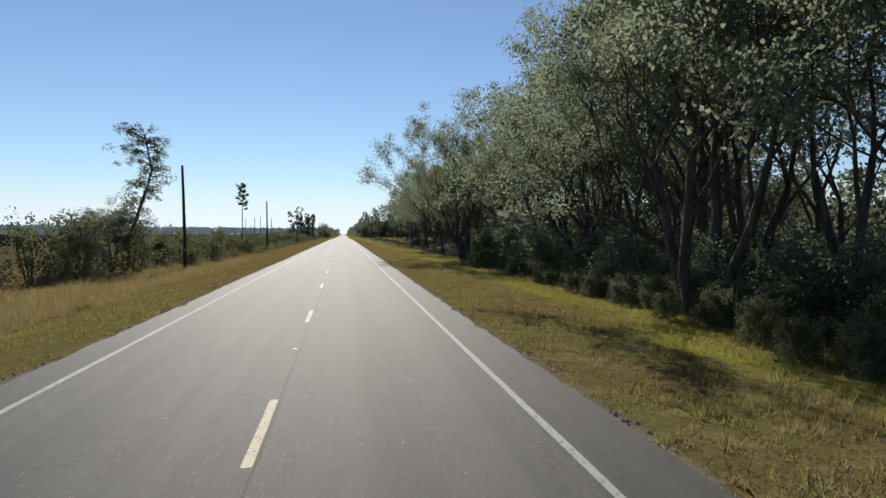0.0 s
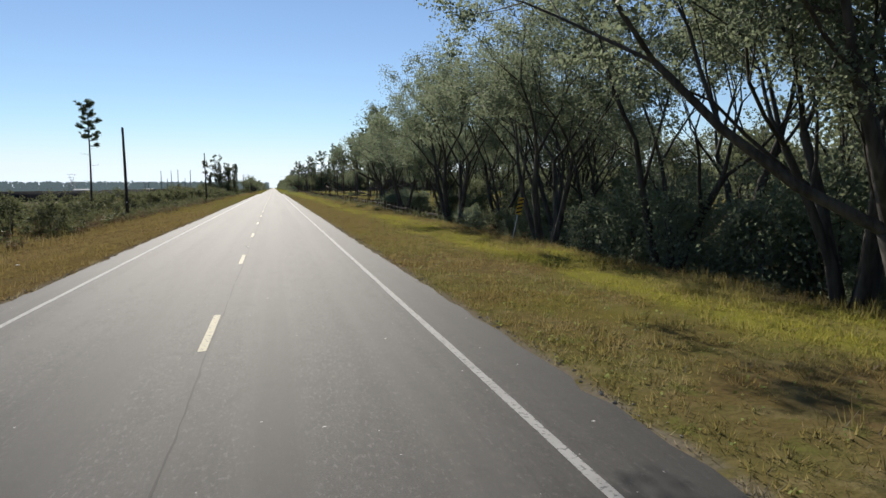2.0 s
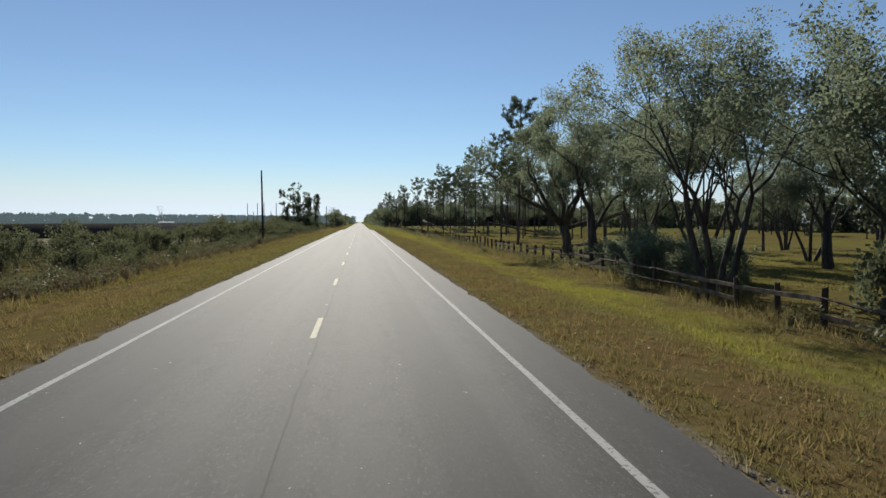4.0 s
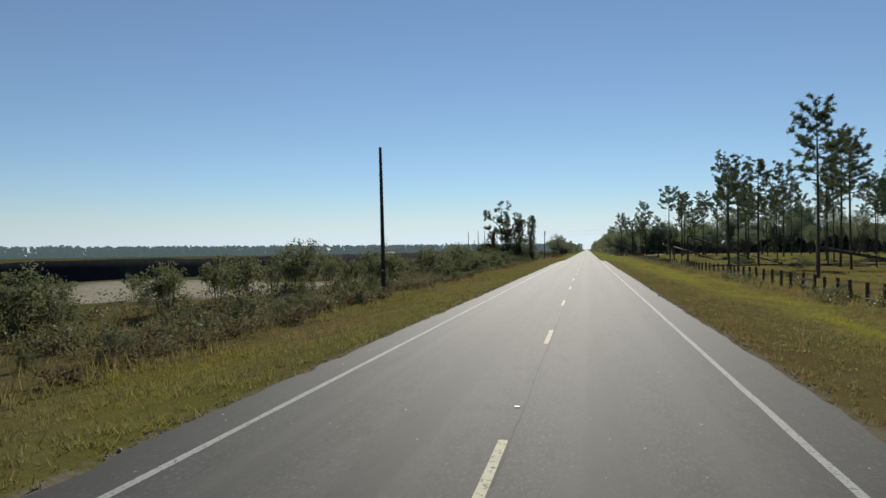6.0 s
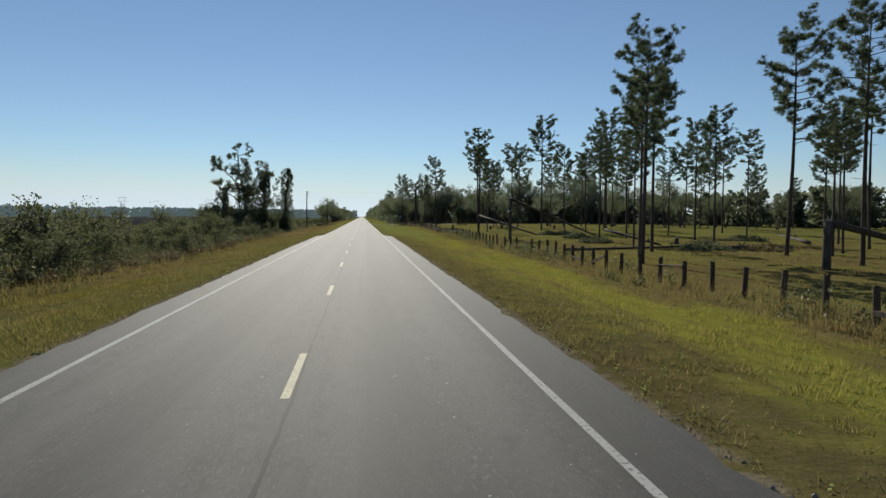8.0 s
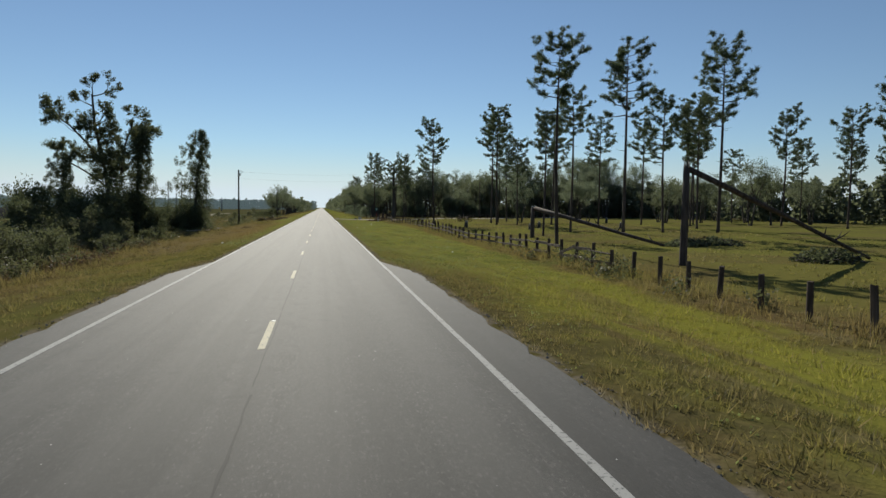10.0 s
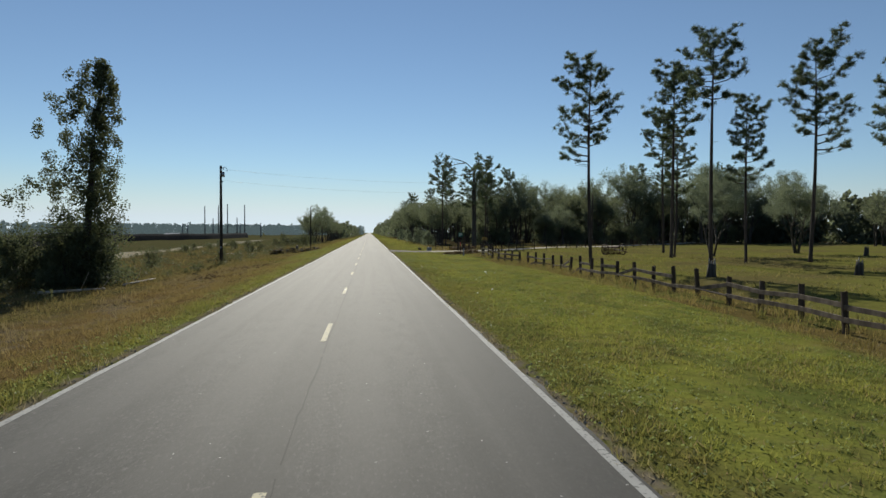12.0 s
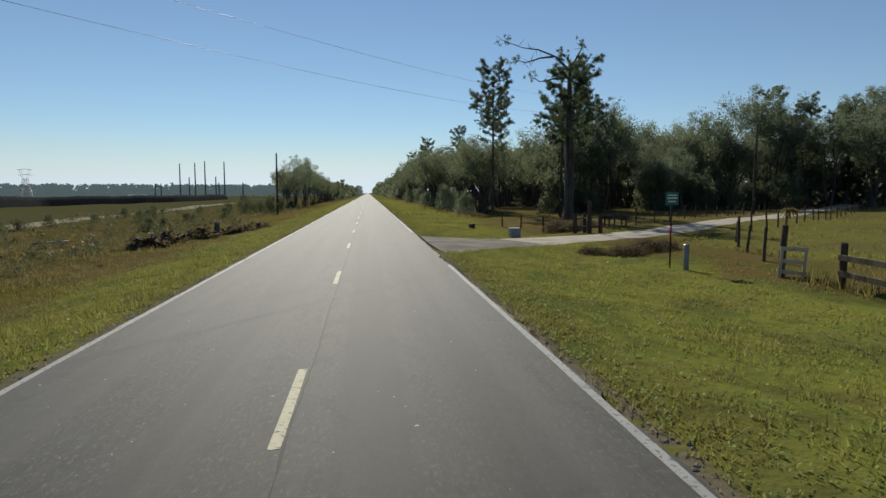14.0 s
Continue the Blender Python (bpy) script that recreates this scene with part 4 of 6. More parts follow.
# live oaks in the pasture
big_oak = new("live_oak")
tagged(big_oak, "massive leaning live oak with moss behind the fence", "tree")
big_oak.location = on_ground(21.2, 169.6)
rng.seed(33)
shell, tips = Shell(), []
shell.tube([(0.25, 0, -0.5), (0.12, 0, 0.15), (0, 0, 1.0), (-0.15, 0, 2.2), (-0.55, 0, 3.2)], [0.72, 0.54, 0.46, 0.46, 0.44], 12)
for pts, r, depth in ((((-0.5, 0, 3.1), (-2.2, -0.2, 4.6), (-3.9, -0.3, 5.4), (-6.3, -0.4, 6.7)), 0.27, 2),
                      (((-0.9, 0, 3.5), (-1.9, 0.3, 5.0), (-3.0, 0.3, 7.0), (-3.9, 0.2, 8.2)), 0.24, 3),
                      (((-0.5, 0, 3.1), (-0.3, 0.3, 5.2), (-1.3, 0.5, 7.4), (-1.4, 0.4, 9.0)), 0.24, 3),
                      (((-0.3, 0, 2.9), (0.5, -0.1, 4.8), (1.0, -0.3, 6.4), (1.9, -0.2, 8.6)), 0.26, 3),
                      (((-0.2, 0, 2.8), (1.6, 0.1, 3.4), (3.4, -0.2, 3.6), (5.8, 0, 4.6)), 0.22, 3),
                      (((0.9, -0.2, 6.0), (2.6, 0.4, 7.2), (4.4, 0.6, 8.4)), 0.18, 3),
                      (((-0.4, 0.1, 3.1), (0.2, 2.2, 5.0), (0.1, 4.2, 6.8)), 0.22, 3),
                      (((-0.4, -0.1, 3.1), (-0.6, -2.0, 4.8), (-0.2, -3.8, 6.2)), 0.20, 3)):
    p = [Vector(q) for q in pts]
    shell.tube(p, [r * (1 - 0.5 * i / (len(p) - 1)) for i in range(len(p))], 9)
    for i in range(1, len(p)):
        grow(shell, tips, p[i], p[i] - p[i - 1] + Vector((rng.uniform(-1, 1), rng.uniform(-1, 1), 0.5)) * 0.8, rng.uniform(2.0, 2.8), r * 0.42, depth - (i < len(p) - 1), 0.80, 0.12)
shell.object("trunk", BARK, big_oak)
tip = np.array(tips)
v, f = leaf_cloud(tip, 0.75 * (0.5 + nrng.random(len(tip))), 72, 0.085, 0.75)
mesh_object("crown", v, f, OAK_LEAF, big_oak)
vs, fs = [], []
for c in tip[nrng.random(len(tip)) < 0.4]:
    for _ in range(4):
        x, y, z = c + nrng.normal(size=3) * 0.4
        ln, wd, a, k = rng.uniform(0.5, 1.5), rng.uniform(0.03, 0.06), rng.uniform(0, 3.14), len(vs)
        vs += [(x - wd * math.cos(a), y - wd * math.sin(a), z), (x + wd * math.cos(a), y + wd * math.sin(a), z), (x + rng.uniform(-0.1, 0.1), y, z - ln)]
        fs.append([k, k + 1, k + 2])
tagged(mesh_object("hanging_moss", vs, fs, MOSS, big_oak, "grey hanging moss"), kind="stuff")
rng.seed(34)
place(live[1], 17.8, 152.5, 0.95, 150)
for i in range(14):
    place(under[i % 2], rng.uniform(17.0, 22), 141 + i * 0.9, rng.uniform(0.6, 0.95))
place(oaks[1], 27, 166, 1.05)
place(oaks[0], 30, 160, 1.1)
place(oaks[1], 42, 412.5, 0.74)
place(oaks[2], 58, 420, 0.85)
place(live[0], 33, 190, 0.8)
place(live[1], 34, 150, 0.9)
for x, y in [(30, 140), (40, 160), (27, 122), (44, 136), (50, 178)]:
    place(oaks[int(x) % 3], x, y, 0.9)
# pines of the pasture
# near the fence, by the first fallen trunks
for x, y, tall, k in [(24, 213, 17.3, 0), (24.6, 204, 22, 1), (30, 225, 15, 4), (24.2, 238.8, 18.0, 0), (36.5, 265, 18.5, 0), (21.4, 268, 16.6, 2), (24, 274.5, 15.5, 2),
                      (29, 283, 18, 1), (39.5, 277.8, 20.8, 2), (21, 334, 18.0, 3), (26, 352, 14.2, 1), (33, 361.5, 18.2, 3), (39, 358.6, 23.8, 1),
                      (43.6, 357, 17.5, 2), (53.6, 360.5, 25.5, 0), (50, 362, 17, 1), (20.4, 393.6, 18.0, 2)]:
    place(pines[k], x, y, tall / 18.0)
# round the later clearing and the gate
for x, y, tall, k in [(32, 394.5, 21, 3), (44, 430, 20.5, 1), (34.2, 407, 21.5, 1), (42.8, 396, 21.0, 2), (37, 412, 15, 4), (51.6, 395, 19, 0), (60.2, 395, 20, 1), (36.3, 396, 15.5, 4), (89.8, 395, 22.5, 2), (95.5, 397, 17, 0), (60, 376, 21, 2), (66, 388, 19, 1),
                      (16.6, 477, 18.6, 0), (24.6, 470, 18.0, 2), (25.6, 473, 14.5, 4), (18.5, 488, 17, 2), (27, 484, 15, 4), (45, 300, 17, 1), (52, 318, 18, 0), (58, 290, 19, 3),
                      (45, 279, 14, 0), (50, 284, 15, 3), (57, 296, 15, 2), (62, 300, 16, 0), (53, 278, 13, 4), (48, 268, 12.5, 1), (39.5, 258, 15, 4), (43, 262, 17, 2),
                      (64, 270, 18, 1), (47, 240, 18, 4), (54, 228, 17, 0), (41, 228, 17.5, 3)]:
    place(pines[k], x, y, tall / 18.0)
# scattered further back
for x, y, tall, k in [(62, 250, 19, 2), (72, 300, 18, 4), (44, 210, 18, 1), (39, 195, 17, 0), (50, 196, 18, 3), (60, 208, 19, 4), (34, 238, 16, 1), (68, 330, 18, 3),
                      (75, 350, 19, 0), (84, 372, 19, 2), (56, 335, 16, 1), (36, 182, 17, 3), (46, 176, 18, 1), (31, 292, 13, 1), (33, 308, 15, 0), (41, 318, 16, 4),
                      (80, 410, 18, 3)]:
    place(pines[k], x, y, tall / 18.0)
# the thick backdrop wood round the pasture, and the woods that close in on the road
for i in range(58):
    y = rng.uniform(130, 470)
    x = rng.uniform(105, 150) if y < 390 else rng.uniform(75, 120)
    if drive_distance(np.array(x), np.array(y)) > 6:
        place((far_oaks + [pines[4]])[i % 4], x, y, rng.uniform(0.75, 1.05))
for i in range(40):
    y = 482 + i * 5.2
    place((far_oaks + far_oaks + [pines[4]])[i % 7], 14.5 + rng.uniform(-1.0, 3.5) + (2 if i < 4 else 0), y, rng.uniform(0.75, 1.0))
    place(far_oaks[i % 3], rng.uniform(22, 40), y, rng.uniform(0.8, 1.05))
for i in range(60):
    u = rng.random()
    x, y = 28 + u * 90, 484 + u * 30 + rng.uniform(-4, 30)
    if drive_distance(np.array(x), np.array(y)) > 7:
        place(far_oaks[i % 3], x, y, rng.uniform(0.7, 1.2), tall=rng.uniform(0.75, 1.25))
place(live[0], 40.5, 482.5, 0.78)
place(live[1], 45.5, 485, 0.72)
place(live[0], 31, 490, 0.7)
for i in range(22):
    x = rng.uniform(30, 112)
    place((pines[4], pines[2], talls[0])[i % 3], x, 492 + (x - 28) * 0.33 + rng.uniform(-6, 14), rng.uniform(0.7, 1.0) * (1.0 if x < 62 else 1.3))
for i in range(16):
    x = 66 + i * 3.6 + rng.uniform(-1.5, 1.5)
    place((far_oaks[1], talls[0], far_oaks[0], talls[1])[i % 4], x, 488 + (x - 28) * 0.25 + rng.uniform(-4, 8), rng.uniform(1.0, 1.3))
for i in range(64):
    u = rng.random()
    x, y = 26 + u * 90, 482 + u * 28 + rng.uniform(-3, 6)
    if drive_distance(np.array(x), np.array(y)) > 6:
        place(thicket, x, y, rng.uniform(0.8, 1.5), tall=rng.uniform(0.8, 1.4))
for i in range(14):
    place(under[i % 2], rng.uniform(13, 18), 482 + i * 9, rng.uniform(0.8, 1.2))
for i in range(26):
    y = 545 + i * 8
    place(far_oaks[i % 3], -15.5 - rng.uniform(-1.0, 5), y, rng.uniform(0.55, 0.85))
place(talls[0], -14.5, 560, 0.72)
place(oaks[1], -17.5, 566, 0.9)

# the other side of the road: shrubs, a leaning tree, the vine-covered snags
place(spindly, -21, 141, 1.0)
lean_tree = new("leaning_tree")
tagged(lean_tree, "leaning tree with ragged leafy tufts to its top", "tree")
lean_tree.location = on_ground(-19.7, 60)
lean_tree.scale = (1.0, 1.0, 0.88)
shell, tips, puffs = Shell(), [], []
stem = [Vector(p) for p in ((0, 0, -0.4), (0.4, 0, 4), (1.5, 0.1, 8), (2.3, 0, 11), (1.9, 0, 13.5), (1.7, 0, 15))]
shell.tube(stem, [0.22, 0.18, 0.15, 0.12, 0.08, 0.03], 8)
for k in range(80):
    u = 0.7 + 4.25 * (k + rng.random()) / 80
    at = stem[int(u)].lerp(stem[int(u) + 1], u % 1)
    side = -1 if rng.random() < 0.55 else 1
    far = rng.uniform(0.4, 3.2 if at.z > 11 and side < 0 else 2.0)
    end = at + Vector((side * far, rng.uniform(-1.4, 1.4), rng.uniform(-0.7, 1.5)))
    shell.tube([at, at.lerp(end, 0.5) + Vector((0, 0, 0.2)), end], [0.05, 0.03, 0.01], 4, cap=False)
    tips += [tuple(end), tuple(at.lerp(end, 0.6))]
    puffs += [rng.uniform(0.40, 0.75), rng.uniform(0.3, 0.6)]
shell.object("trunk", BARK, lean_tree)
v, f = leaf_cloud(tips, puffs, 60, 0.10, 0.9)
mesh_object("crown", v, f, SHADED_LEAF, lean_tree)
place(oaks[2], -20.3, 57.5, 0.55)
place(saplings[0], -21.5, 52, 1.4)
for x, y, k, s in [(-18.6, 355.5, 0, 0.98), (-17.7, 383.5, 1, 1.1)]:
    place(snags[k], x, y, s, 0)
# a tall two-stemmed tree with an open ragged crown above the vines
ragged = new("vine_hung_tree")
tagged(ragged, "tall two-stemmed tree with an open ragged crown above vines", "tree")
ragged.location = on_ground(-21.8, 359.0)
ragged.scale = (1.0, 1.0, 1.08)
rng.seed(51)
shell, tips = Shell(), []
for pts, r, kids in ((((0, 0, -0.4), (-0.3, 0, 4), (-1.0, 0.2, 8), (-1.7, 0, 11.5), (-1.9, 0, 14.6)), 0.27, 3),
                     (((0.3, 0.1, -0.4), (0.5, 0.2, 4), (0.9, 0.2, 7), (1.4, 0, 9.6), (2.2, 0, 11.6)), 0.20, 3),
                     (((-1.0, 0.2, 7.6), (-2.4, -0.3, 9.6), (-4.2, -0.3, 11.4), (-6.2, 0, 12.6)), 0.14, 3),
                     (((-0.4, 0, 5.0), (-2.2, 0.4, 6.4), (-4.4, 0.5, 7.6), (-5.8, 0.5, 8.4)), 0.11, 2),
                     (((0.9, 0.2, 6.6), (2.2, -0.2, 8.0), (3.6, -0.2, 9.0)), 0.09, 2)):
    p = [Vector(q) for q in pts]
    shell.tube(p, [r * (1 - 0.62 * i / (len(p) - 1)) for i in range(len(p))], 8)
    for i in range(1, len(p)):
        if p[i].z > 4.5:
            for _ in range(kids):
                side = Vector((rng.uniform(-1, 1), rng.uniform(-1, 1), rng.uniform(-0.1, 0.9)))
                grow(shell, tips, p[i - 1].lerp(p[i], rng.uniform(0.4, 1.0)), side, rng.uniform(1.0, 1.7), r * 0.28, 2, 0.75, 0.15, 3, 5)
shell.object("trunk", BARK, ragged)
v, f = leaf_cloud(tips, 0.36 * (0.6 + 0.8 * nrng.random(len(tips))), 38, 0.10, 0.85)
mesh_object("crown", v, f, VINE_LEAF, ragged)
# vines climb the lower half of its stems
climb = [(rng.gauss(0, 0.9) - 0.1 * z, rng.gauss(0, 0.9), z) for z in (rng.uniform(0.3, 9.5) for _ in range(260))]
v, f = leaf_cloud(climb, 0.35 + 0.35 * nrng.random(len(climb)), 60, 0.09, 1.2)
mesh_object("vine_leaves", v, f, VINE_LEAF, ragged, "dark climbing vines")
rng.seed(52)
place(snags[0], -26.5, 357, 0.75, 30)
for x, y, s in [(-18.5, 357, 1.5), (-20, 352, 1.5), (-16.6, 355, 1.0), (-22, 361, 1.4), (-24.5, 355, 1.6), (-22.5, 350, 1.3), (-27, 352, 1.6), (-29.5, 356, 1.4), (-26, 347, 1.2), (-19.8, 346, 1.0),
                (-17.4, 384.5, 1.1), (-18.4, 382.5, 1.2), (-19.5, 385, 1.3), (-21.5, 383, 1.2), (-20.5, 387, 1.1), (-18.4, 386, 1.5), (-23, 386, 1.0)]:
    place(dark_bush, x, y, s * 0.85, tall=1.3 if y < 370 else 1.1)
for x, y, k, s in [(-20, 41, 0, 1.5), (-18.5, 44.5, 1, 1.7), (-17.5, 55, 0, 1.5), (-19.5, 49, 2, 1.5), (-16.5, 89, 2, 1.3), (-18, 64, 1, 1.4), (-17, 72, 0, 1.2), (-19, 79, 2, 1.2), (-22.5, 60, 0, 1.6), (-21, 36, 1, 1.4), (-23, 30, 0, 1.4)]:
    place(bushes[k], x, y, s)
for x, y, k, s in [(-23.5, 116, 3, 1.2), (-24, 126, 1, 1.0), (-23.7, 133, 2, 0.95), (-18.4, 127, 0, 0.9), (-23, 177, 1, 1.3), (-20.8, 181, 0, 1.1), (-23.3, 200, 2, 0.9), (-23, 236, 2, 1.2), (-20, 233, 0, 1.2), (-17.6, 250, 1, 1.3),
                   (-16.7, 246, 3, 1.2), (-17, 255, 0, 1.2), (-18.6, 265, 2, 1.4), (-18.5, 275, 0, 1.3), (-21, 212, 2, 0.9)]:
    place(bushes[k], x, y, s)
place(saplings[0], -21, 213, 1.15)
place(saplings[1], -24, 206, 0.9)
place(saplings[1], -19, 264, 0.95)
place(saplings[0], -20.5, 96, 0.9)
for i in range(290):
    y = rng.uniform(62, 345) if i < 190 else rng.uniform(255, 345) if i < 240 else rng.uniform(150, 240)
    back = rng.random() ** 1.3
    x = -14.2 - back * 19
    if x < -20 and 192 < y < 246 and rng.random() < 0.85:
        continue
    if y < 108:
        s = rng.uniform(0.5, 1.3)
    elif y < 235:
        s = rng.uniform(0.30, 0.6) if back < 0.25 or rng.random() < 0.45 else rng.uniform(0.65, 1.15)
    else:
        s = rng.uniform(0.45, 0.9) if back < 0.2 else rng.uniform(0.6, 1.4)
    place(bushes[i % 4], x, y, s, tall=rng.uniform(0.75, 1.2))
for i in range(30):
    place(bushes[i % 4], -17 - rng.random() * 26, rng.uniform(395, 545), rng.uniform(0.3, 0.7))
for i in range(24):
    place(bushes[i % 4], -15.0 - rng.random() * 9, rng.uniform(505, 548), rng.uniform(0.6, 1.1))
for i in range(10):
    place(saplings[i % 2], -20 - rng.random() * 14, rng.uniform(100, 330), rng.uniform(0.5, 0.85))
for i in range(26):
    y = 150 + i * 4.2 + rng.uniform(-2, 2)
    place(saplings[i % 2], -19 - rng.random() * 7, y, rng.uniform(0.5, 0.95))
dismiss(*oaks, *far_oaks, *talls, *live, *pines, spindly, *bushes, *saplings, *under, *snags, dark_bush, sunny_bush, thicket)


def low_scrub(n, xa, xb, ya, yb, label, mat=None, big=1.0, per=64, leaf=0.095):
    """Knee to chest high scrub, too tangled to pick apart."""
    x = xa + (xb - xa) * nrng.random(n) ** 1.3
    y = ya + (yb - ya) * nrng.random(n)
    keep = (np.sin(x * 0.4 + 2 * np.sin(y * 0.11)) * np.sin(y * 0.27) > -0.35)
    keep &= ~((x < -21) & (x > -40) & (y > 215) & (y < 250))
    x, y = x[keep], y[keep]
    r = (0.35 + 0.55 * nrng.random(len(x))) * big
    v, f = leaf_cloud(np.stack([x, y, height(x, y) + r * 0.55], 1), r, per, leaf, 0.85, 2.2 if leaf < 0.08 else 1.6)
    return tagged(mesh_object("low_scrub", v, f, mat or SCRUB_LEAF), label, "scrub", kind="stuff")


low_scrub(2300, -13.4, -34, 60, 350, "low tangled olive scrub beside the verge")
low_scrub(1300, -12.6, -19, 70, 345, "dried brown bracken and weeds edging the verge", BROWN_SCRUB, 0.7, 68, 0.070)
low_scrub(1300, -13.2, -22, 120, 345, "soft pale olive weeds before the shrubs", OLIVE_WEED, 0.8, 74, 0.068)
low_scrub(700, -13.5, -42, 350, 545, "low tangled brown scrub on rough ground")
low_scrub(170, -7.6, -12.2, 384, 402, "torn brown sods and dead weeds on the rough verge", BROWN_SCRUB, 0.14, 40, 0.05)
low_scrub(260, 14.2, 18.5, 100, 330, "low weeds and brambles along the fence")


def far_woods(name, line, label, tall, deep, gap, leaf, per):
    """A distant belt of trees along a line of points."""
    cs, rs = [], []
    for (ax, ay), (bx, by) in zip(line, line[1:]):
        n = int(math.hypot(bx - ax, by - ay) / gap)
        for i in range(n):
            u = (i + rng.random()) / n
            x, y = ax + u * (bx - ax) + rng.uniform(-deep, deep), ay + u * (by - ay) + rng.uniform(-deep, deep)
            h = tall * rng.uniform(0.80, 1.0) * (1.15 if rng.random() < 0.06 else 1)
            for k in range(5):
                cs.append((x + rng.uniform(-1, 1) * tall * 0.2, y + rng.uniform(-1, 1) * 2, ground_z(x, y) + h * (k + 0.5) / 5))
                rs.append(tall * 0.24 * (1.1 - 0.12 * k))
    v, f = leaf_cloud(cs, rs, per, leaf, 0.9, 1.3)
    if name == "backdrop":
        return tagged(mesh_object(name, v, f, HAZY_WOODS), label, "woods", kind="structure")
    return tagged(mesh_object(name, v, f, FAR_LEAF), label, "woods", kind="stuff")


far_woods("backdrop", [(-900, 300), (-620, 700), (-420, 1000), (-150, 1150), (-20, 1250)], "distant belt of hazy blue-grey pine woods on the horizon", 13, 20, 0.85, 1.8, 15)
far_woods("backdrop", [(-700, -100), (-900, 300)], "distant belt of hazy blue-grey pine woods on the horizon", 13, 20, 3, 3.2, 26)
far_woods("far_woods", [(130, 110), (165, 260), (150, 400), (128, 500), (60, 530), (30, 540)], "dark belt of trees behind the pasture", 13, 9, 1.7, 0.98, 50)
far_woods("far_woods", [(195, 420), (180, 520), (112, 568), (24, 604)], "dark belt of trees behind the pasture", 7, 8, 1.7, 1.0, 34)
far_woods("wood_belt", [(66, -30), (60, 60), (64, 128)], "dark tangle of trees deep in the wood", 12, 6, 1.4, 0.5, 60)
far_woods("roadside_woods", [(-19, 750), (-18, 1300), (-18, 2000)], "leafy woods lining the road in the distance", 10, 5, 5, 1.1, 18)
far_woods("roadside_woods", [(20, 690), (19, 1300), (18, 2000)], "leafy woods lining the road in the distance", 14, 5, 4.5, 1.1, 22)
far_woods("far_woods", [(60, -60), (20, -50), (-200, -60), (-600, -120)], "belt of trees behind the start of the road", 12, 6, 4.5, 0.9, 22)

# ---- fence along the pasture ----
def fence_x(y):
    return 16.5 - 1.5 * float(smooth(385, 416, y)) + 0.15 * math.sin(y * 0.21)


def build_fence():
    root = new("pasture_fence")
    tagged(root, "weathered wooden post and board fence with missing rails", "fence")
    root.location = (fence_x(110), 110, ground_z(fence_x(110), 110))
    inv = Matrix.Translation(root.location).inverted()
    bm = bmesh.new()
    bmesh.ops.create_cone(bm, cap_ends=True, segments=9, radius1=0.115, radius2=0.105, depth=2.0, matrix=Matrix.Translation((0, 0, 0.35)))
    top = [v for v in bm.verts if v.co.z > 1]
    for v in top:
        v.co.z += 0.03 * math.sin(v.co.x * 30)
    post = part("post", bm, POST_WOOD, root)
    bm = bmesh.new()
    box(bm, 0, 0, 0, 1, 0.045, 0.17, 0.006)
    rail = part("rail", bm, RAIL_WOOD, root)
    bm = bmesh.new()
    bmesh.ops.create_cone(bm, cap_ends=True, segments=6, radius1=0.05, radius2=0.04, depth=1.0, matrix=Matrix.Rotation(radians(90), 4, "Y"))
    pole = part("rail", bm, POST_WOOD, root)
    kept = {"post": post.data, "rail": rail.data, "pole": pole.data}
    for o in (post, rail, pole):
        bpy.data.objects.remove(o, do_unlink=True)
    y, prev = 108.0, None
    while y < 414.5:
        x = fence_x(y) + rng.uniform(-0.06, 0.06)
        z = ground_z(x, y)
        tall = rng.uniform(0.92, 1.06)
        lean = pose(0, 0, 0, rng.uniform(-3, 3), rng.uniform(-3, 3), rng.uniform(0, 360))
        if not (255 < y < 300 and rng.random() < 0.12):
            share("post", kept["post"], root, inv @ Matrix.Translation((x, y, z)) @ lean @ Matrix.Diagonal((1, 1, tall, 1)))
        if prev:
            chance = 0.85 if y < 185 else 0.35 if y < 225 else 0.08 if y < 315 else 0.88
            for h in (0.42, 0.98) if y < 330 else (0.46, 0.90):
                if rng.random() > chance:
                    continue
                a = Vector((prev[0] - 0.12, prev[1], prev[2] + h + rng.uniform(-0.06, 0.06)))
                b = Vector((x - 0.12, y, z + h + rng.uniform(-0.06, 0.06)))
                if rng.random() < 0.10:
                    b.z -= 0.5
                d = b - a
                m = Matrix.Translation((a + b) / 2) @ d.to_track_quat("X", "Z").to_matrix().to_4x4() @ Matrix.Diagonal((d.length + 0.1, 1, 1, 1))
                share("rail", kept["rail" if rng.random() < 0.75 else "pole"], root, inv @ m)
        prev = (x, y, z)
        y += 2.45 + rng.uniform(-0.12, 0.12)


build_fence()


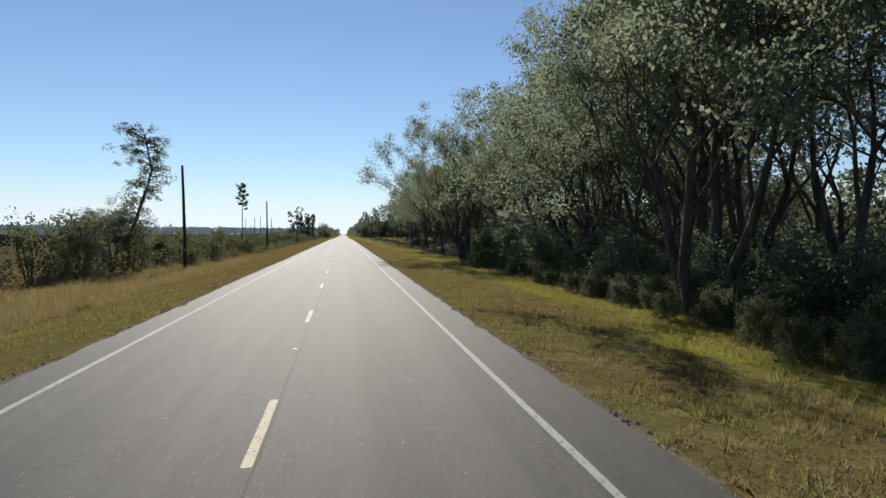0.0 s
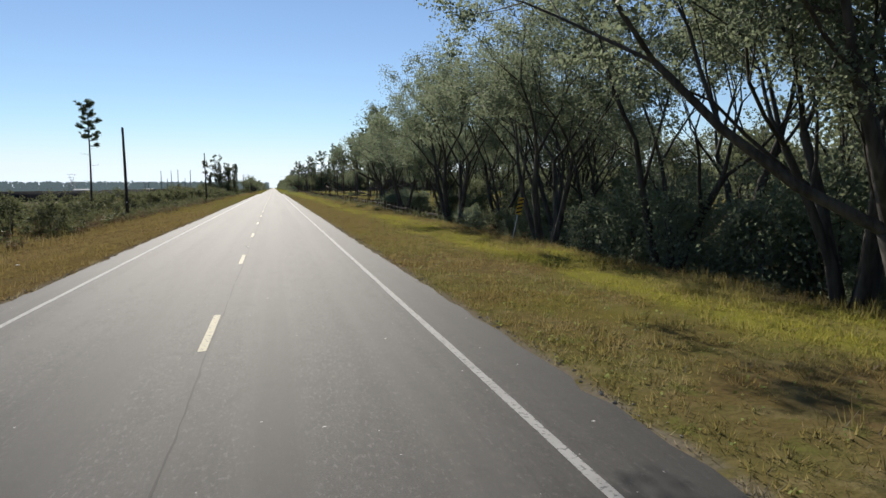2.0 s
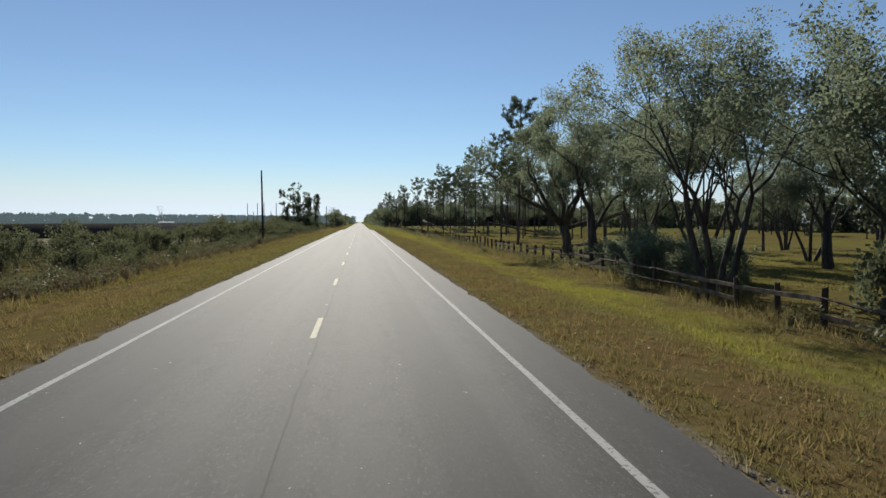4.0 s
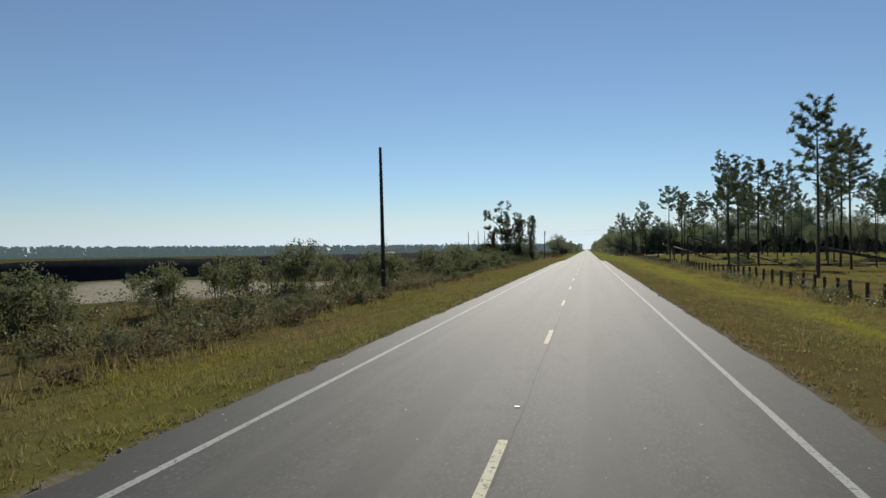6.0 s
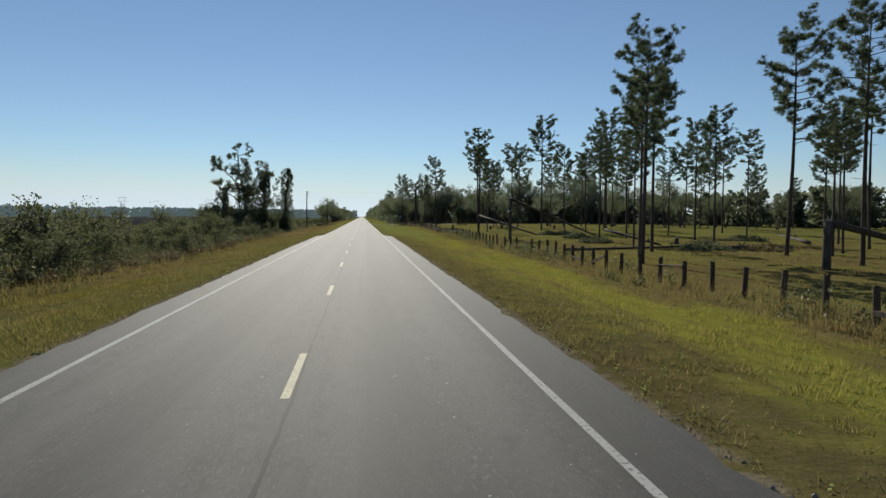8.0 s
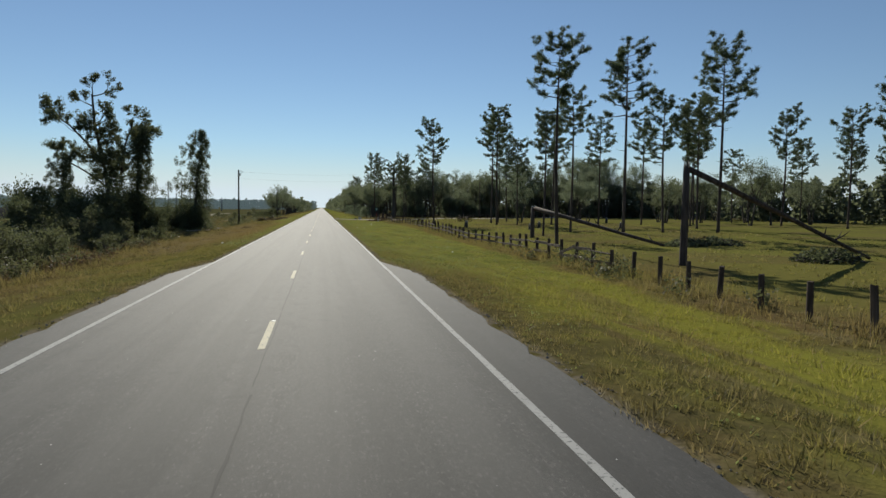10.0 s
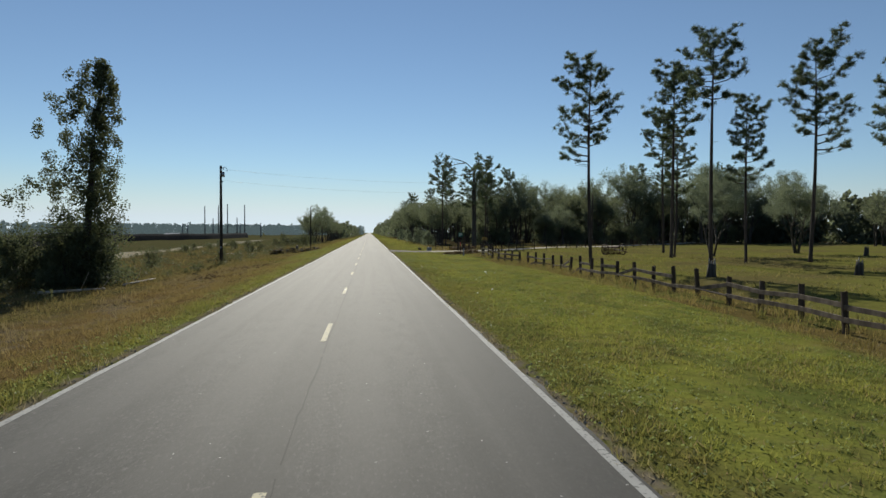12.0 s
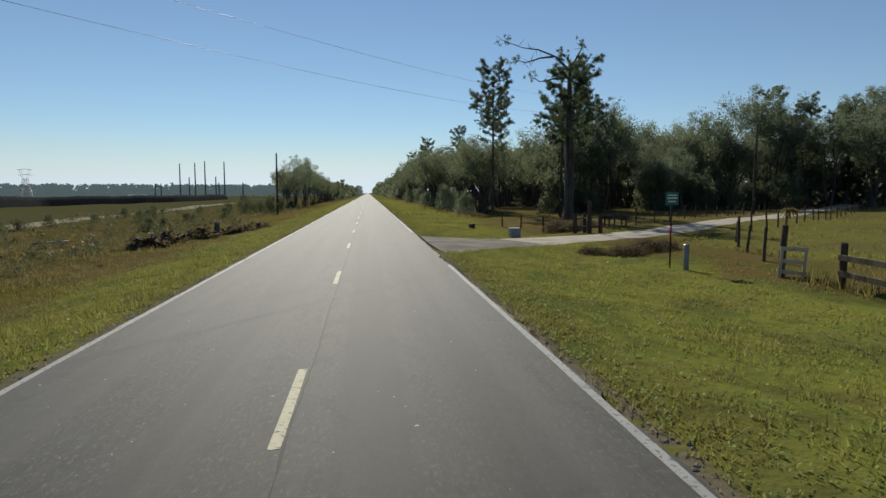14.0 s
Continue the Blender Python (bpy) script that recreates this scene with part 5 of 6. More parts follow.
def wire_fence(line, label):
    root = new("wire_fence")
    tagged(root, label, "fence")
    x0, y0 = line[0]
    root.location = (x0, y0, ground_z(x0, y0))
    inv = Matrix.Translation(root.location).inverted()
    bm = bmesh.new()
    bmesh.ops.create_cone(bm, cap_ends=True, segments=7, radius1=0.075, radius2=0.06, depth=1.7, matrix=Matrix.Translation((0, 0, 0.45)))
    first = part("post", bm, POST_WOOD, root)
    data = first.data
    bpy.data.objects.remove(first, do_unlink=True)
    pts = []
    for (ax, ay), (bx, by) in zip(line, line[1:]):
        n = max(1, int(math.hypot(bx - ax, by - ay) / 3.2))
        pts += [(ax + (bx - ax) * i / n, ay + (by - ay) * i / n) for i in range(n)]
    pts.append(line[-1])
    tops = []
    for x, y in pts:
        x, y = x + rng.uniform(-0.1, 0.1), y + rng.uniform(-0.1, 0.1)
        z = ground_z(x, y)
        share("post", data, root, inv @ pose(x, y, z, rng.uniform(-4, 4), rng.uniform(-4, 4), 0) @ Matrix.Diagonal((1, 1, rng.uniform(0.85, 1.1), 1)))
        tops.append((x, y, z))
    for h in (0.4, 0.75, 1.1):
        s = Shell()
        s.tube([inv @ Vector((x, y, z + h)) for x, y, z in tops], [0.004] * len(tops), 3)
        s.object("wire", RUST, root, "thin rusty wire strand")


wire_fence([(14.9, 416.5), (19, 426), (24, 434.5), (36, 446), (51, 461), (78, 488), (110, 518)], "thin wire fence with slim wooden posts beside the track")
wire_fence([(15.5, 438.5), (22, 445.5), (33, 457), (48, 472), (76, 500)], "thin wire fence with slim wooden posts beyond the track")
wire_fence([(12.5, 452), (14, 444), (15.5, 438.5)], "short stretch of wire fence by the gateway")
wire_fence([(76, 500), (60, 500), (40, 496), (30, 492)], "far wire fence across the pasture")


def gateway():
    """Braced end posts of the fence, one topped by a dead palm frond."""
    x, y = 14.6, 416.0
    z = ground_z(x, y)
    root = new("gate_post")
    tagged(root, "leaning grey gate post with nailed boards and a dead palm frond", "post")
    root.location = (x, y, z)
    s = Shell()
    s.tube([(0, 0, -0.4), (0.05, 0.02, 0.9), (0.14, 0.05, 1.72)], [0.12, 0.11, 0.095], 10)
    s.object("post", POST_WOOD, root, "", True)
    for h, tilt, w in ((0.16, 7, 0.86), (0.52, 5, 0.84), (0.94, 4, 0.92)):
        bm = bmesh.new()
        box(bm, 0.33, -0.17, h, w, 0.035, 0.13, 0.005, pose(0, 0, 0, 0, tilt, -8))
        part("board", bm, PALE_BOARD, root, "pale weathered board")
    for px, h in ((-0.10, 1.0), (0.70, 0.95)):
        bm = bmesh.new()
        box(bm, px, -0.13 - 0.10 * (px + 0.1), 0.52, 0.11, 0.03, h, 0.005, pose(0, 0, 0, 0, 5, -8))
        part("upright_board", bm, PALE_BOARD, root, "pale weathered upright board")
    s = Shell()
    s.tube([(0.14, 0.05, 1.6), (0.20, 0.05, 2.0), (0.26, 0.04, 2.25)], [0.022, 0.018, 0.014], 6)
    s.object("stalk", DEAD_LEAF, root, "dry palm stalk")
    v, f = [], []
    for k in range(34):
        a, r = 6.283 * k / 34 + rng.uniform(-0.1, 0.1), rng.uniform(0.22, 0.42)
        c = Vector((0.26, 0.04, 2.22))
        t = c + Vector((math.cos(a) * r, rng.uniform(-0.2, 0.2), math.sin(a) * r * 0.55 - 0.16))
        p = (t - c).cross(Vector((0, 1, 0))).normalized() * 0.03
        b = len(v)
        v += [tuple(c), tuple((c + t) / 2 + p + Vector((0, 0, 0.06))), tuple(t), tuple((c + t) / 2 - p + Vector((0, 0, 0.06)))]
        f.append([b, b + 1, b + 2, b + 3])
    mesh_object("palm_frond", v, f, DEAD_LEAF, root, "dry brown fan palm frond")
    # braced corner on the other side of the track
    x, y = 15.6, 438.0
    root = new("braced_gate_post")
    tagged(root, "pair of grey braced posts with a cross rail", "post")
    root.location = (x, y, ground_z(x, y))
    for px, h, r in ((-1.0, 1.35, 0.16), (0, 2.15, 0.15), (0.75, 1.3, 0.15)):
        s = Shell()
        s.tube([(px, 0, -0.4), (px + 0.02, 0, h * 0.5), (px, 0.03, h)], [r, r * 0.95, r * 0.85], 9)
        s.object("post", POST_WOOD, root, "", True)
    for a, b in (((-1.0, -0.02, 1.0), (0.8, 0.0, 1.05)), ((-1.0, 0, 0.45), (0.75, 0, 0.5))):
        s = Shell()
        s.tube([a, b], [0.055, 0.05], 6)
        s.object("cross_rail", RAIL_WOOD, root)


gateway()


# ---- utility poles ----
def utility_pole(x, y, top, lean=0.0, arm=False):
    z = ground_z(x, y)
    root = new("utility_pole")
    tagged(root, "dark wooden utility pole with a bracket and wires" if arm else "bare dark wooden utility pole on the grassy verge", "pole", "utility poles along the road")
    root.location = (x, y, z)
    h = top - z
    s = Shell()
    s.tube([(0, 0, -0.5), (lean * 0.2, 0, h * 0.3), (lean * 0.6, 0, h * 0.7), (lean, 0, h)], [0.17, 0.155, 0.13, 0.11], 10)
    s.object("pole", POLE_WOOD, root)
    bm = bmesh.new()
    box(bm, 0.0, -0.16, 1.9, 0.10, 0.012, 0.16, 0.003)
    part("tag", bm, STEEL, root, "small metal pole tag")
    if arm:
        s = Shell()
        s.tube([(lean, 0, h - 0.25), (lean + 0.45, 0, h - 0.15), (lean + 0.62, 0, h - 0.35)], [0.035, 0.03, 0.025], 6)
        s.object("bracket", STEEL, root)
        for px, pz in ((lean + 0.62, h - 0.45), (lean + 0.25, h - 0.30), (lean + 0.16, h - 1.6)):
            s = Shell()
            s.tube([(px, 0, pz - 0.12), (px, 0, pz - 0.05), (px, 0, pz + 0.02), (px, 0, pz + 0.10)], [0.03, 0.06, 0.045, 0.02], 8)
            s.object("insulator", GREY_PLASTIC, root)
        s = Shell()
        s.tube([(lean + 0.26, -0.05, h - 1.15), (lean + 0.26, -0.05, h - 0.65)], [0.13, 0.13], 10)
        s.object("fuse_can", STEEL, root)
    return root


utility_pole(-14.1, 59, 9.1, -0.25)
utility_pole(-13.9, 126, 8.9, -0.10)
utility_pole(-14.1, 213, 10.5, -0.15)
utility_pole(-14.1, 407.5, 9.4, 0.0, True)
utility_pole(-13.4, 503, 8.9, 0.0)
utility_pole(21.5, 464.5, 12.9, 0.2)
utility_pole(47, 470, 10.5, 0.1)


def wire(name, a, b, sag, label):
    s = Shell()
    a, b = Vector(a), Vector(b)
    pts = [a.lerp(b, i / 24) - Vector((0, 0, 4 * sag * (i / 24) * (1 - i / 24))) for i in range(25)]
    s.tube(pts, [0.007] * 25, 4)
    return tagged(s.object(name, CABLE), label, "cable")


wire("overhead_wire", (-13.5, 407.5, 9.0), (21.5, 464.5, 12.6), 0.7, "thin dark overhead wire crossing above the road")
wire("overhead_wire", (-13.9, 407.5, 7.85), (21.5, 464.5, 10.9), 0.8, "thin dark overhead wire crossing above the road")


def dead_snag(x, y, h):
    """A pine half dead: a thick vine-clad trunk, live tufts round its upper half, bare limbs arching out of its broken top."""
    root = new("dying_pine")
    tagged(root, "thick dark pine with bare arching limbs above its crown", "tree")
    root.location = (x, y, ground_z(x, y))
    axis = lambda u: Vector((0.10 * math.sin(u * 3), 0, h * u))
    s, tips = Shell(), []
    s.tube([(0, 0, -0.4), (0.02, 0, 0.5), (0.05, 0, h * 0.35), (-0.05, 0.05, h * 0.7), (0, 0, h)], [0.58, 0.46, 0.42, 0.34, 0.16], 10)
    pine_limbs(s, tips, axis, 0.48, 2.9, 36)
    s.object("trunk", BARK, root)
    v, f = needle_cloud([tuple(t) for t in tips], 0.28 + 0.20 * nrng.random(len(tips)), 52, 0.038, 0.45)
    mesh_object("crown", v, f, PINE_LEAF, root)
    for pts in (((0, 0, h * 0.97), (-1.4, 0.1, h + 0.9), (-3.0, 0.1, h + 1.5), (-4.6, 0, h + 1.65), (-6.6, 0, h + 2.3)),
                     ((-1.6, 0.1, h + 0.9), (-2.8, 0.3, h + 0.8), (-4.2, 0.3, h + 0.35), (-5.4, 0.2, h + 0.6)),
                     ((0, 0, h * 0.93), (-1.6, -0.2, h - 1.2), (-3.0, -0.2, h - 1.5), (-3.7, -0.1, h - 1.0)),
                     ((0, 0, h * 0.97), (0.6, 0, h + 0.8), (1.1, 0.1, h + 1.6), (1.3, 0, h + 2.4))):
        p = [Vector(q) for q in pts]
        limb = Shell()
        limb.tube(p, [0.11 - 0.09 * i / (len(p) - 1) for i in range(len(p))], 6)
        for _ in range(9):
            u = rng.uniform(0.3, 1.0) * (len(p) - 1)
            i = min(len(p) - 2, int(u))
            c = p[i].lerp(p[i + 1], u - i)
            limb.tube([c, c + Vector((rng.uniform(-0.8, 0.8), rng.uniform(-0.5, 0.5), rng.uniform(-0.8, 0.8)))], [0.03, 0.008], 4)
        ob = limb.object("limb", BARK, root)
        ends = [tuple(p[-1] + Vector((rng.uniform(-0.7, 0.7), rng.uniform(-0.4, 0.4), rng.uniform(-0.5, 0.4)))) for _ in range(7)]
        v, f = needle_cloud(ends, 0.30 + 0.15 * nrng.random(len(ends)), 22, 0.05)
        mesh_object("needle_tuft", v, f, PINE_LEAF, ob, "last green needle tuft at the limb's end")


dead_snag(20.2, 457.5, 14.6)


# ---- signs and small things ----
def object_marker(x, y, tilt):
    z = ground_z(x, y)
    root = new("hazard_marker")
    tagged(root, "leaning yellow and black striped hazard marker by the wood", "road sign")
    root.matrix_basis = pose(x, y, z, 0, tilt, 0)
    bm = bmesh.new()
    box(bm, 0, 0.03, 0.85, 0.06, 0.04, 2.5, 0.004)
    part("post", bm, STEEL, root)
    bm = bmesh.new()
    box(bm, 0, 0, 1.85, 0.32, 0.012, 0.92, 0.004)
    plate = part("plate", bm, YELLOW, root)
    for k in range(4):
        c = 1.50 + k * 0.22
        mesh_object("stripe", [(-0.15, -0.011, c - 0.10), (0.15, -0.011, c + 0.04), (0.15, -0.011, c + 0.14), (-0.15, -0.011, c)], [[0, 1, 2, 3]], BLACK, plate, "black diagonal stripe")


object_marker(13.6, 83.6, 13)
object_marker(-13.2, 84.5, -6)


def track_sign():
    x, y = 12.45, 419.6
    root = new("track_sign")
    tagged(root, "small green sign on a thin post with a red band", "sign")
    root.location = (x, y, ground_z(x, y))
    s = Shell()
    s.tube([(0, 0, -0.4), (0, 0, 1.5), (0.01, 0, 2.95)], [0.032, 0.032, 0.032], 8)
    s.object("post", RUST, root)
    s = Shell()
    s.tube([(0, 0, 1.25), (0, 0, 1.62)], [0.040, 0.040], 8)
    s.object("band", RED, root, "red reflective band")
    bm = bmesh.new()
    box(bm, 0, -0.05, 2.66, 0.52, 0.015, 0.50, 0.004)
    board = part("board", bm, SIGN_GREEN, root)
    for k, w in ((0.13, 0.36), (0.02, 0.40), (-0.11, 0.30)):
        bm = bmesh.new()
        box(bm, 0, -0.061, 2.66 + k, w, 0.005, 0.05)
        part("bar", bm, WHITE, board, "pale bar")


track_sign()


def marker_post(x, y, h, mat, label):
    root = new("marker_post")
    tagged(root, label, "post")
    root.location = (x, y, ground_z(x, y))
    s = Shell()
    s.tube([(0, 0, -0.3), (0, 0, h * 0.9), (0, 0, h)], [0.10, 0.10, 0.085], 10)
    s.object("post", mat, root)
    s = Shell()
    s.tube([(0, 0, h), (0, 0, h + 0.05)], [0.115, 0.09], 10)
    s.object("cap", STEEL, root)


marker_post(12.75, 418.9, 0.92, GREY_PLASTIC, "short grey-green cable marker post in the grass")


def crate(x, y, sx, sy, sz, mat, name, label, turn):
    root = new(name)
    tagged(root, label, "box")
    root.matrix_basis = pose(x, y, ground_z(x, y) + 0.02, 0, 0, turn)
    bm = bmesh.new()
    box(bm, 0, 0, sz / 2, sx, sy, sz, 0.03)
    part("body", bm, mat, root)
    bm = bmesh.new()
    box(bm, 0, 0, sz + 0.02, sx * 1.06, sy * 1.06, 0.05, 0.015)
    part("lid", bm, mat, root)


crate(9.9, 435.2, 0.62, 0.5, 0.52, GREY_PLASTIC, "utility_box", "squat grey utility box beside the track", 12)
crate(9.6, 450, 0.45, 0.35, 0.32, BLACK_PLASTIC, "black_box", "small black box lying in the grass", 30)


def log(name, a, b, ra, rb, mat, label, stubs=5, category="log"):
    root = new(name)
    tagged(root, label, category)
    a, b = Vector(a), Vector(b)
    root.location = a
    d = b - a
    s = Shell()
    s.tube([d * u + Vector((rng.uniform(-1, 1), rng.uniform(-1, 1), 0)) * 0.03 * d.length * (u * (1 - u)) for u in (0, 0.25, 0.5, 0.75, 1)], [ra + (rb - ra) * u for u in (0, 0.25, 0.5, 0.75, 1)], 8)
    s.object("trunk", mat, root)
    for _ in range(stubs):
        u = rng.uniform(0.35, 0.95)
        s = Shell()
        w = Vector((rng.uniform(-1, 1), rng.uniform(-1, 1), rng.uniform(0.1, 1))).normalized() * rng.uniform(0.5, 1.4)
        s.tube([d * u, d * u + w * 0.6, d * u + w + Vector((0, 0, 0.1))], [rb * 0.5, rb * 0.35, rb * 0.12], 5)
        s.object("branch", mat, root)
    return root


def on(x, y, dz=0.0):
    return (x, y, ground_z(x, y) + dz)


def stump(x, y, h, r, label, mat=None):
    root = new("stump")
    tagged(root, label, "tree stump")
    root.location = on(x, y)
    s = Shell()
    s.tube([(0, 0, -0.3), (0, 0, 0.15), (0.02, 0, h * 0.6), (0.05, 0.02, h)], [r * 1.5, r * 1.1, r, r * 0.9], 10)
    s.object("trunk", mat or BARK, root)
    s = Shell()
    for k in range(5):
        w = 6.28 * k / 5
        s.tube([(math.cos(w) * r * 0.6 + 0.05, math.sin(w) * r * 0.6, h - 0.1), (math.cos(w) * r * 0.7 + 0.05, math.sin(w) * r * 0.7, h + rng.uniform(0.1, 0.4))], [r * 0.3, 0.02], 4)
    s.object("splintered_top", PALE_WOOD, root, "pale torn splintered top")


stump(23.7, 349, 3.3, 0.22, "snapped pine trunk standing in the pasture", PINE_BARK)
log("fallen_log", (23.9, 348.8, 2.75), on(31.6, 335.0, 0.10), 0.24, 0.13, PINE_BARK, "fallen pine trunk hanging from its snapped stump", 6)
stump(22.6, 316.6, 6.0, 0.21, "tall snapped pine trunk standing behind the fence", PINE_BARK)
log("fallen_log", (22.7, 316.6, 5.2), on(36.5, 317.5, 0.15), 0.19, 0.11, PINE_BARK, "broken pine top hanging from its tall snapped stump", 6)
stump(31.4, 262, 3.2, 0.26, "snapped pine trunk standing in the pasture", PINE_BARK)
log("fallen_log", (31.6, 262.1, 2.35), on(47.5, 266, 0.2), 0.26, 0.15, PINE_BARK, "fallen pine trunk hanging from its snapped stump", 6)
log("fallen_log", on(33, 306, 1.6), on(36, 296, 0.2), 0.2, 0.12, PINE_BARK, "broken trunk lying in a brush pile", 5)
log("fallen_log", on(38, 290, 0.25), on(50, 292, 0.2), 0.25, 0.15, PINE_BARK, "long dark trunk lying in the grass", 5)
log("fallen_log", on(20.9, 284.8, 0.15), on(35.3, 289.8, 0.3), 0.16, 0.10, PINE_BARK, "long thin dark trunk lying in the grass", 6)
log("fallen_log", on(58, 300, 0.25), on(66, 318, 0.9), 0.25, 0.12, PINE_BARK, "long dark trunk lying in the grass", 5)
log("fallen_log", on(26, 186, 0.25), on(34, 196, 0.5), 0.25, 0.12, PINE_BARK, "long dark trunk lying in the grass", 5)
bent = log("snapped_tree", on(62, 256, -0.2), on(63.5, 257, 8.5), 0.26, 0.18, BARK, "snapped tree with its top bent over", 3, "tree")
bent_top = Shell()
bent_top.tube([(1.5, 1.0, 8.6), (4.0, 1.0, 8.0), (7.0, 1.0, 6.2)], [0.17, 0.13, 0.08], 7)
bent_top.object("broken_top", BARK, bent, "bent-over broken tree top")
for x, y, h in [(35, 380, 0.9), (30, 369, 0.7), (22.5, 377, 0.8), (47, 376, 0.9), (60, 410, 1.0), (40, 300, 0.8)]:
    stump(x, y, h, 0.26, "short cut stump in the pasture grass")
log("fallen_branch", on(-17.6, 207, 0.1), on(-17.4, 211, 0.12), 0.06, 0.04, PALE_WOOD, "bleached dead branch lying in the weeds", 2, "branch")
log("fallen_branch", on(-14.3, 381, 0.1), on(-13.8, 385.5, 0.15), 0.07, 0.04, PALE_WOOD, "bleached dead branch lying in the weeds", 2, "branch")
log("fallen_branch", on(-17.5, 377, 0.12), on(-14.6, 379, 0.1), 0.08, 0.05, PALE_WOOD, "bleached dead branch lying in the weeds", 2, "branch")
log("fallen_branch", on(-22.6, 444.8, 0.12), on(-21.0, 447, 0.14), 0.07, 0.05, PALE_WOOD, "bleached dead branch lying in the weeds", 1, "branch")
log("fallen_branch", on(-16.2, 325, 0.1), on(-14.4, 328, 0.14), 0.07, 0.04, PALE_WOOD, "bleached dead branch lying in the weeds", 1, "branch")


def brush_pile(x, y, wide, tall, label, leaves=True, thick=1.0):
    root = new("brush_pile")
    tagged(root, label, "brush pile")
    root.location = on(x, y)
    s = Shell()
    for _ in range(90):
        a, r = rng.uniform(0, 6.28), wide * 0.5 * math.sqrt(rng.random())
        hgt = tall * (1 - (2 * r / wide) ** 2) * rng.random()
        p = Vector((math.cos(a) * r, math.sin(a) * r, hgt))
        d = Vector((rng.uniform(-1, 1), rng.uniform(-1, 1), rng.uniform(-0.3, 0.5))).normalized() * rng.uniform(0.4, 1.2)
        s.tube([p - d * 0.5, p + d * 0.1, p + d * 0.5], [0.04 * thick, 0.03 * thick, 0.01], 4, cap=False)
    s.object("twig_mass", BARK, root)
    if leaves:
        n = 60
        r = wide * 0.48 * np.sqrt(nrng.random(n))
        a = nrng.random(n) * 6.283
        z = tall * (1 - (2 * r / wide) ** 2) * nrng.random(n) * 0.9
        v, f = leaf_cloud(np.stack([np.cos(a) * r, np.sin(a) * r, z], 1), 0.4 + 0.2 * nrng.random(n), 30, 0.13, 0.7)
        mesh_object("leaf_mass", v, f, VINE_LEAF if rng.random() < 0.6 and thick < 2 else DEAD_LEAF, root)


for x, y, w, t in [(46, 264, 7, 1.9), (50, 268, 5, 1.5), (39, 293, 5, 0.9), (33, 317, 4, 0.9), (45, 290, 6, 0.9), (37.5, 288, 5.5, 1.0), (31.3, 305, 4.5, 0.9), (58, 314, 7, 1.1), (33.5, 334.5, 3.5, 0.7), (37, 336, 5, 0.8), (63, 259, 6, 1.6)]:
    brush_pile(x, y, w, t, "low pile of dark branches and dead leaves in the pasture")
for x, y, w, t in [(-12.4, 437.5, 2.0, 1.0), (-12.9, 442.5, 2.8, 0.9), (-11.6, 446.5, 2.6, 0.8), (-9.8, 453, 3.4, 0.7), (-8.6, 455, 2.4, 0.6)]:
    brush_pile(x, y, w, t, "dark heap of cut branches on the verge", True, 2.2)
heap = shrub("low heap of dry brown weeds by the track", 0.75, 2.6, 0.05, 90, 70, BROWN_SCRUB, "weed_heap")
for x, y, s in ((12.9, 425.0, 0.6), (14.8, 426.0, 0.7), (11.6, 426.0, 0.45), (15.6, 443, 1.0), (17.5, 446, 0.8)):
    place(heap, x, y, s * 1.35, tall=0.62)
dismiss(heap)
stump(-11.0, 449.5, 1.1, 0.22, "stump with a pale sawn top beside the brush heaps")


def hay_rake(x, y):
    """An old wheeled rake with curved tines, left in the pasture."""
    root = new("hay_rake")
    tagged(root, "old rusty dump rake with curved tines and iron wheels", "farm implement")
    root.matrix_basis = pose(x, y, ground_z(x, y), 0, 0, 20)
    for px in (-1.35, 1.35):
        s = Shell()
        pts = [(px, math.cos(6.283 * k / 20) * 0.62, 0.62 + math.sin(6.283 * k / 20) * 0.62) for k in range(21)]
        s.tube(pts, [0.065] * 21, 5, cap=False)
        for k in range(8):
            a = 6.283 * k / 8
            s.tube([(px, 0, 0.62), (px, math.cos(a) * 0.62, 0.62 + math.sin(a) * 0.62)], [0.03, 0.03], 4)
        s.object("wheel", RUST, root)
    for z in (0.62, 0.95):
        s = Shell()
        s.tube([(-1.4, 0, z), (1.4, 0, z)], [0.04, 0.04], 6)
        s.object("axle", RUST, root)
    for k in range(18):
        px = -1.2 + 2.4 * k / 17
        s = Shell()
        s.tube([(px, 0, 0.95)] + [(px, 0.75 * math.sin(a), 0.5 + 0.5 * math.cos(a)) for a in (0.4, 1.0, 1.6, 2.2, 2.8)], [0.036] * 6, 4)
        s.object("tine", RUST, root)
    s = Shell()
    s.tube([(0, -0.1, 0.7), (0, -1.4, 0.5), (0.1, -2.3, 0.35)], [0.05, 0.05, 0.04], 6)
    s.object("drawbar", RUST, root)


hay_rake(30.4, 414.2)


def feeder(x, y):
    root = new("hay_feeder")
    tagged(root, "low dark wooden feeding trough in the pasture", "trough")
    root.matrix_basis = pose(x, y, ground_z(x, y), 0, 0, 15)
    for px in (-0.8, 0.8):
        for py in (-0.3, 0.3):
            bm = bmesh.new()
            box(bm, px, py, 0.4, 0.1, 0.1, 0.8, 0.01)
            part("leg", bm, POST_WOOD, root)
    for py, z in ((-0.35, 0.72), (0.35, 0.72)):
        bm = bmesh.new()
        box(bm, 0, py, z, 2.0, 0.05, 0.3, 0.01)
        part("side_board", bm, POST_WOOD, root)
    bm = bmesh.new()
    box(bm, 0, 0, 0.6, 1.9, 0.6, 0.05, 0.01)
    part("floor_board", bm, POST_WOOD, root)


feeder(20.5, 446)


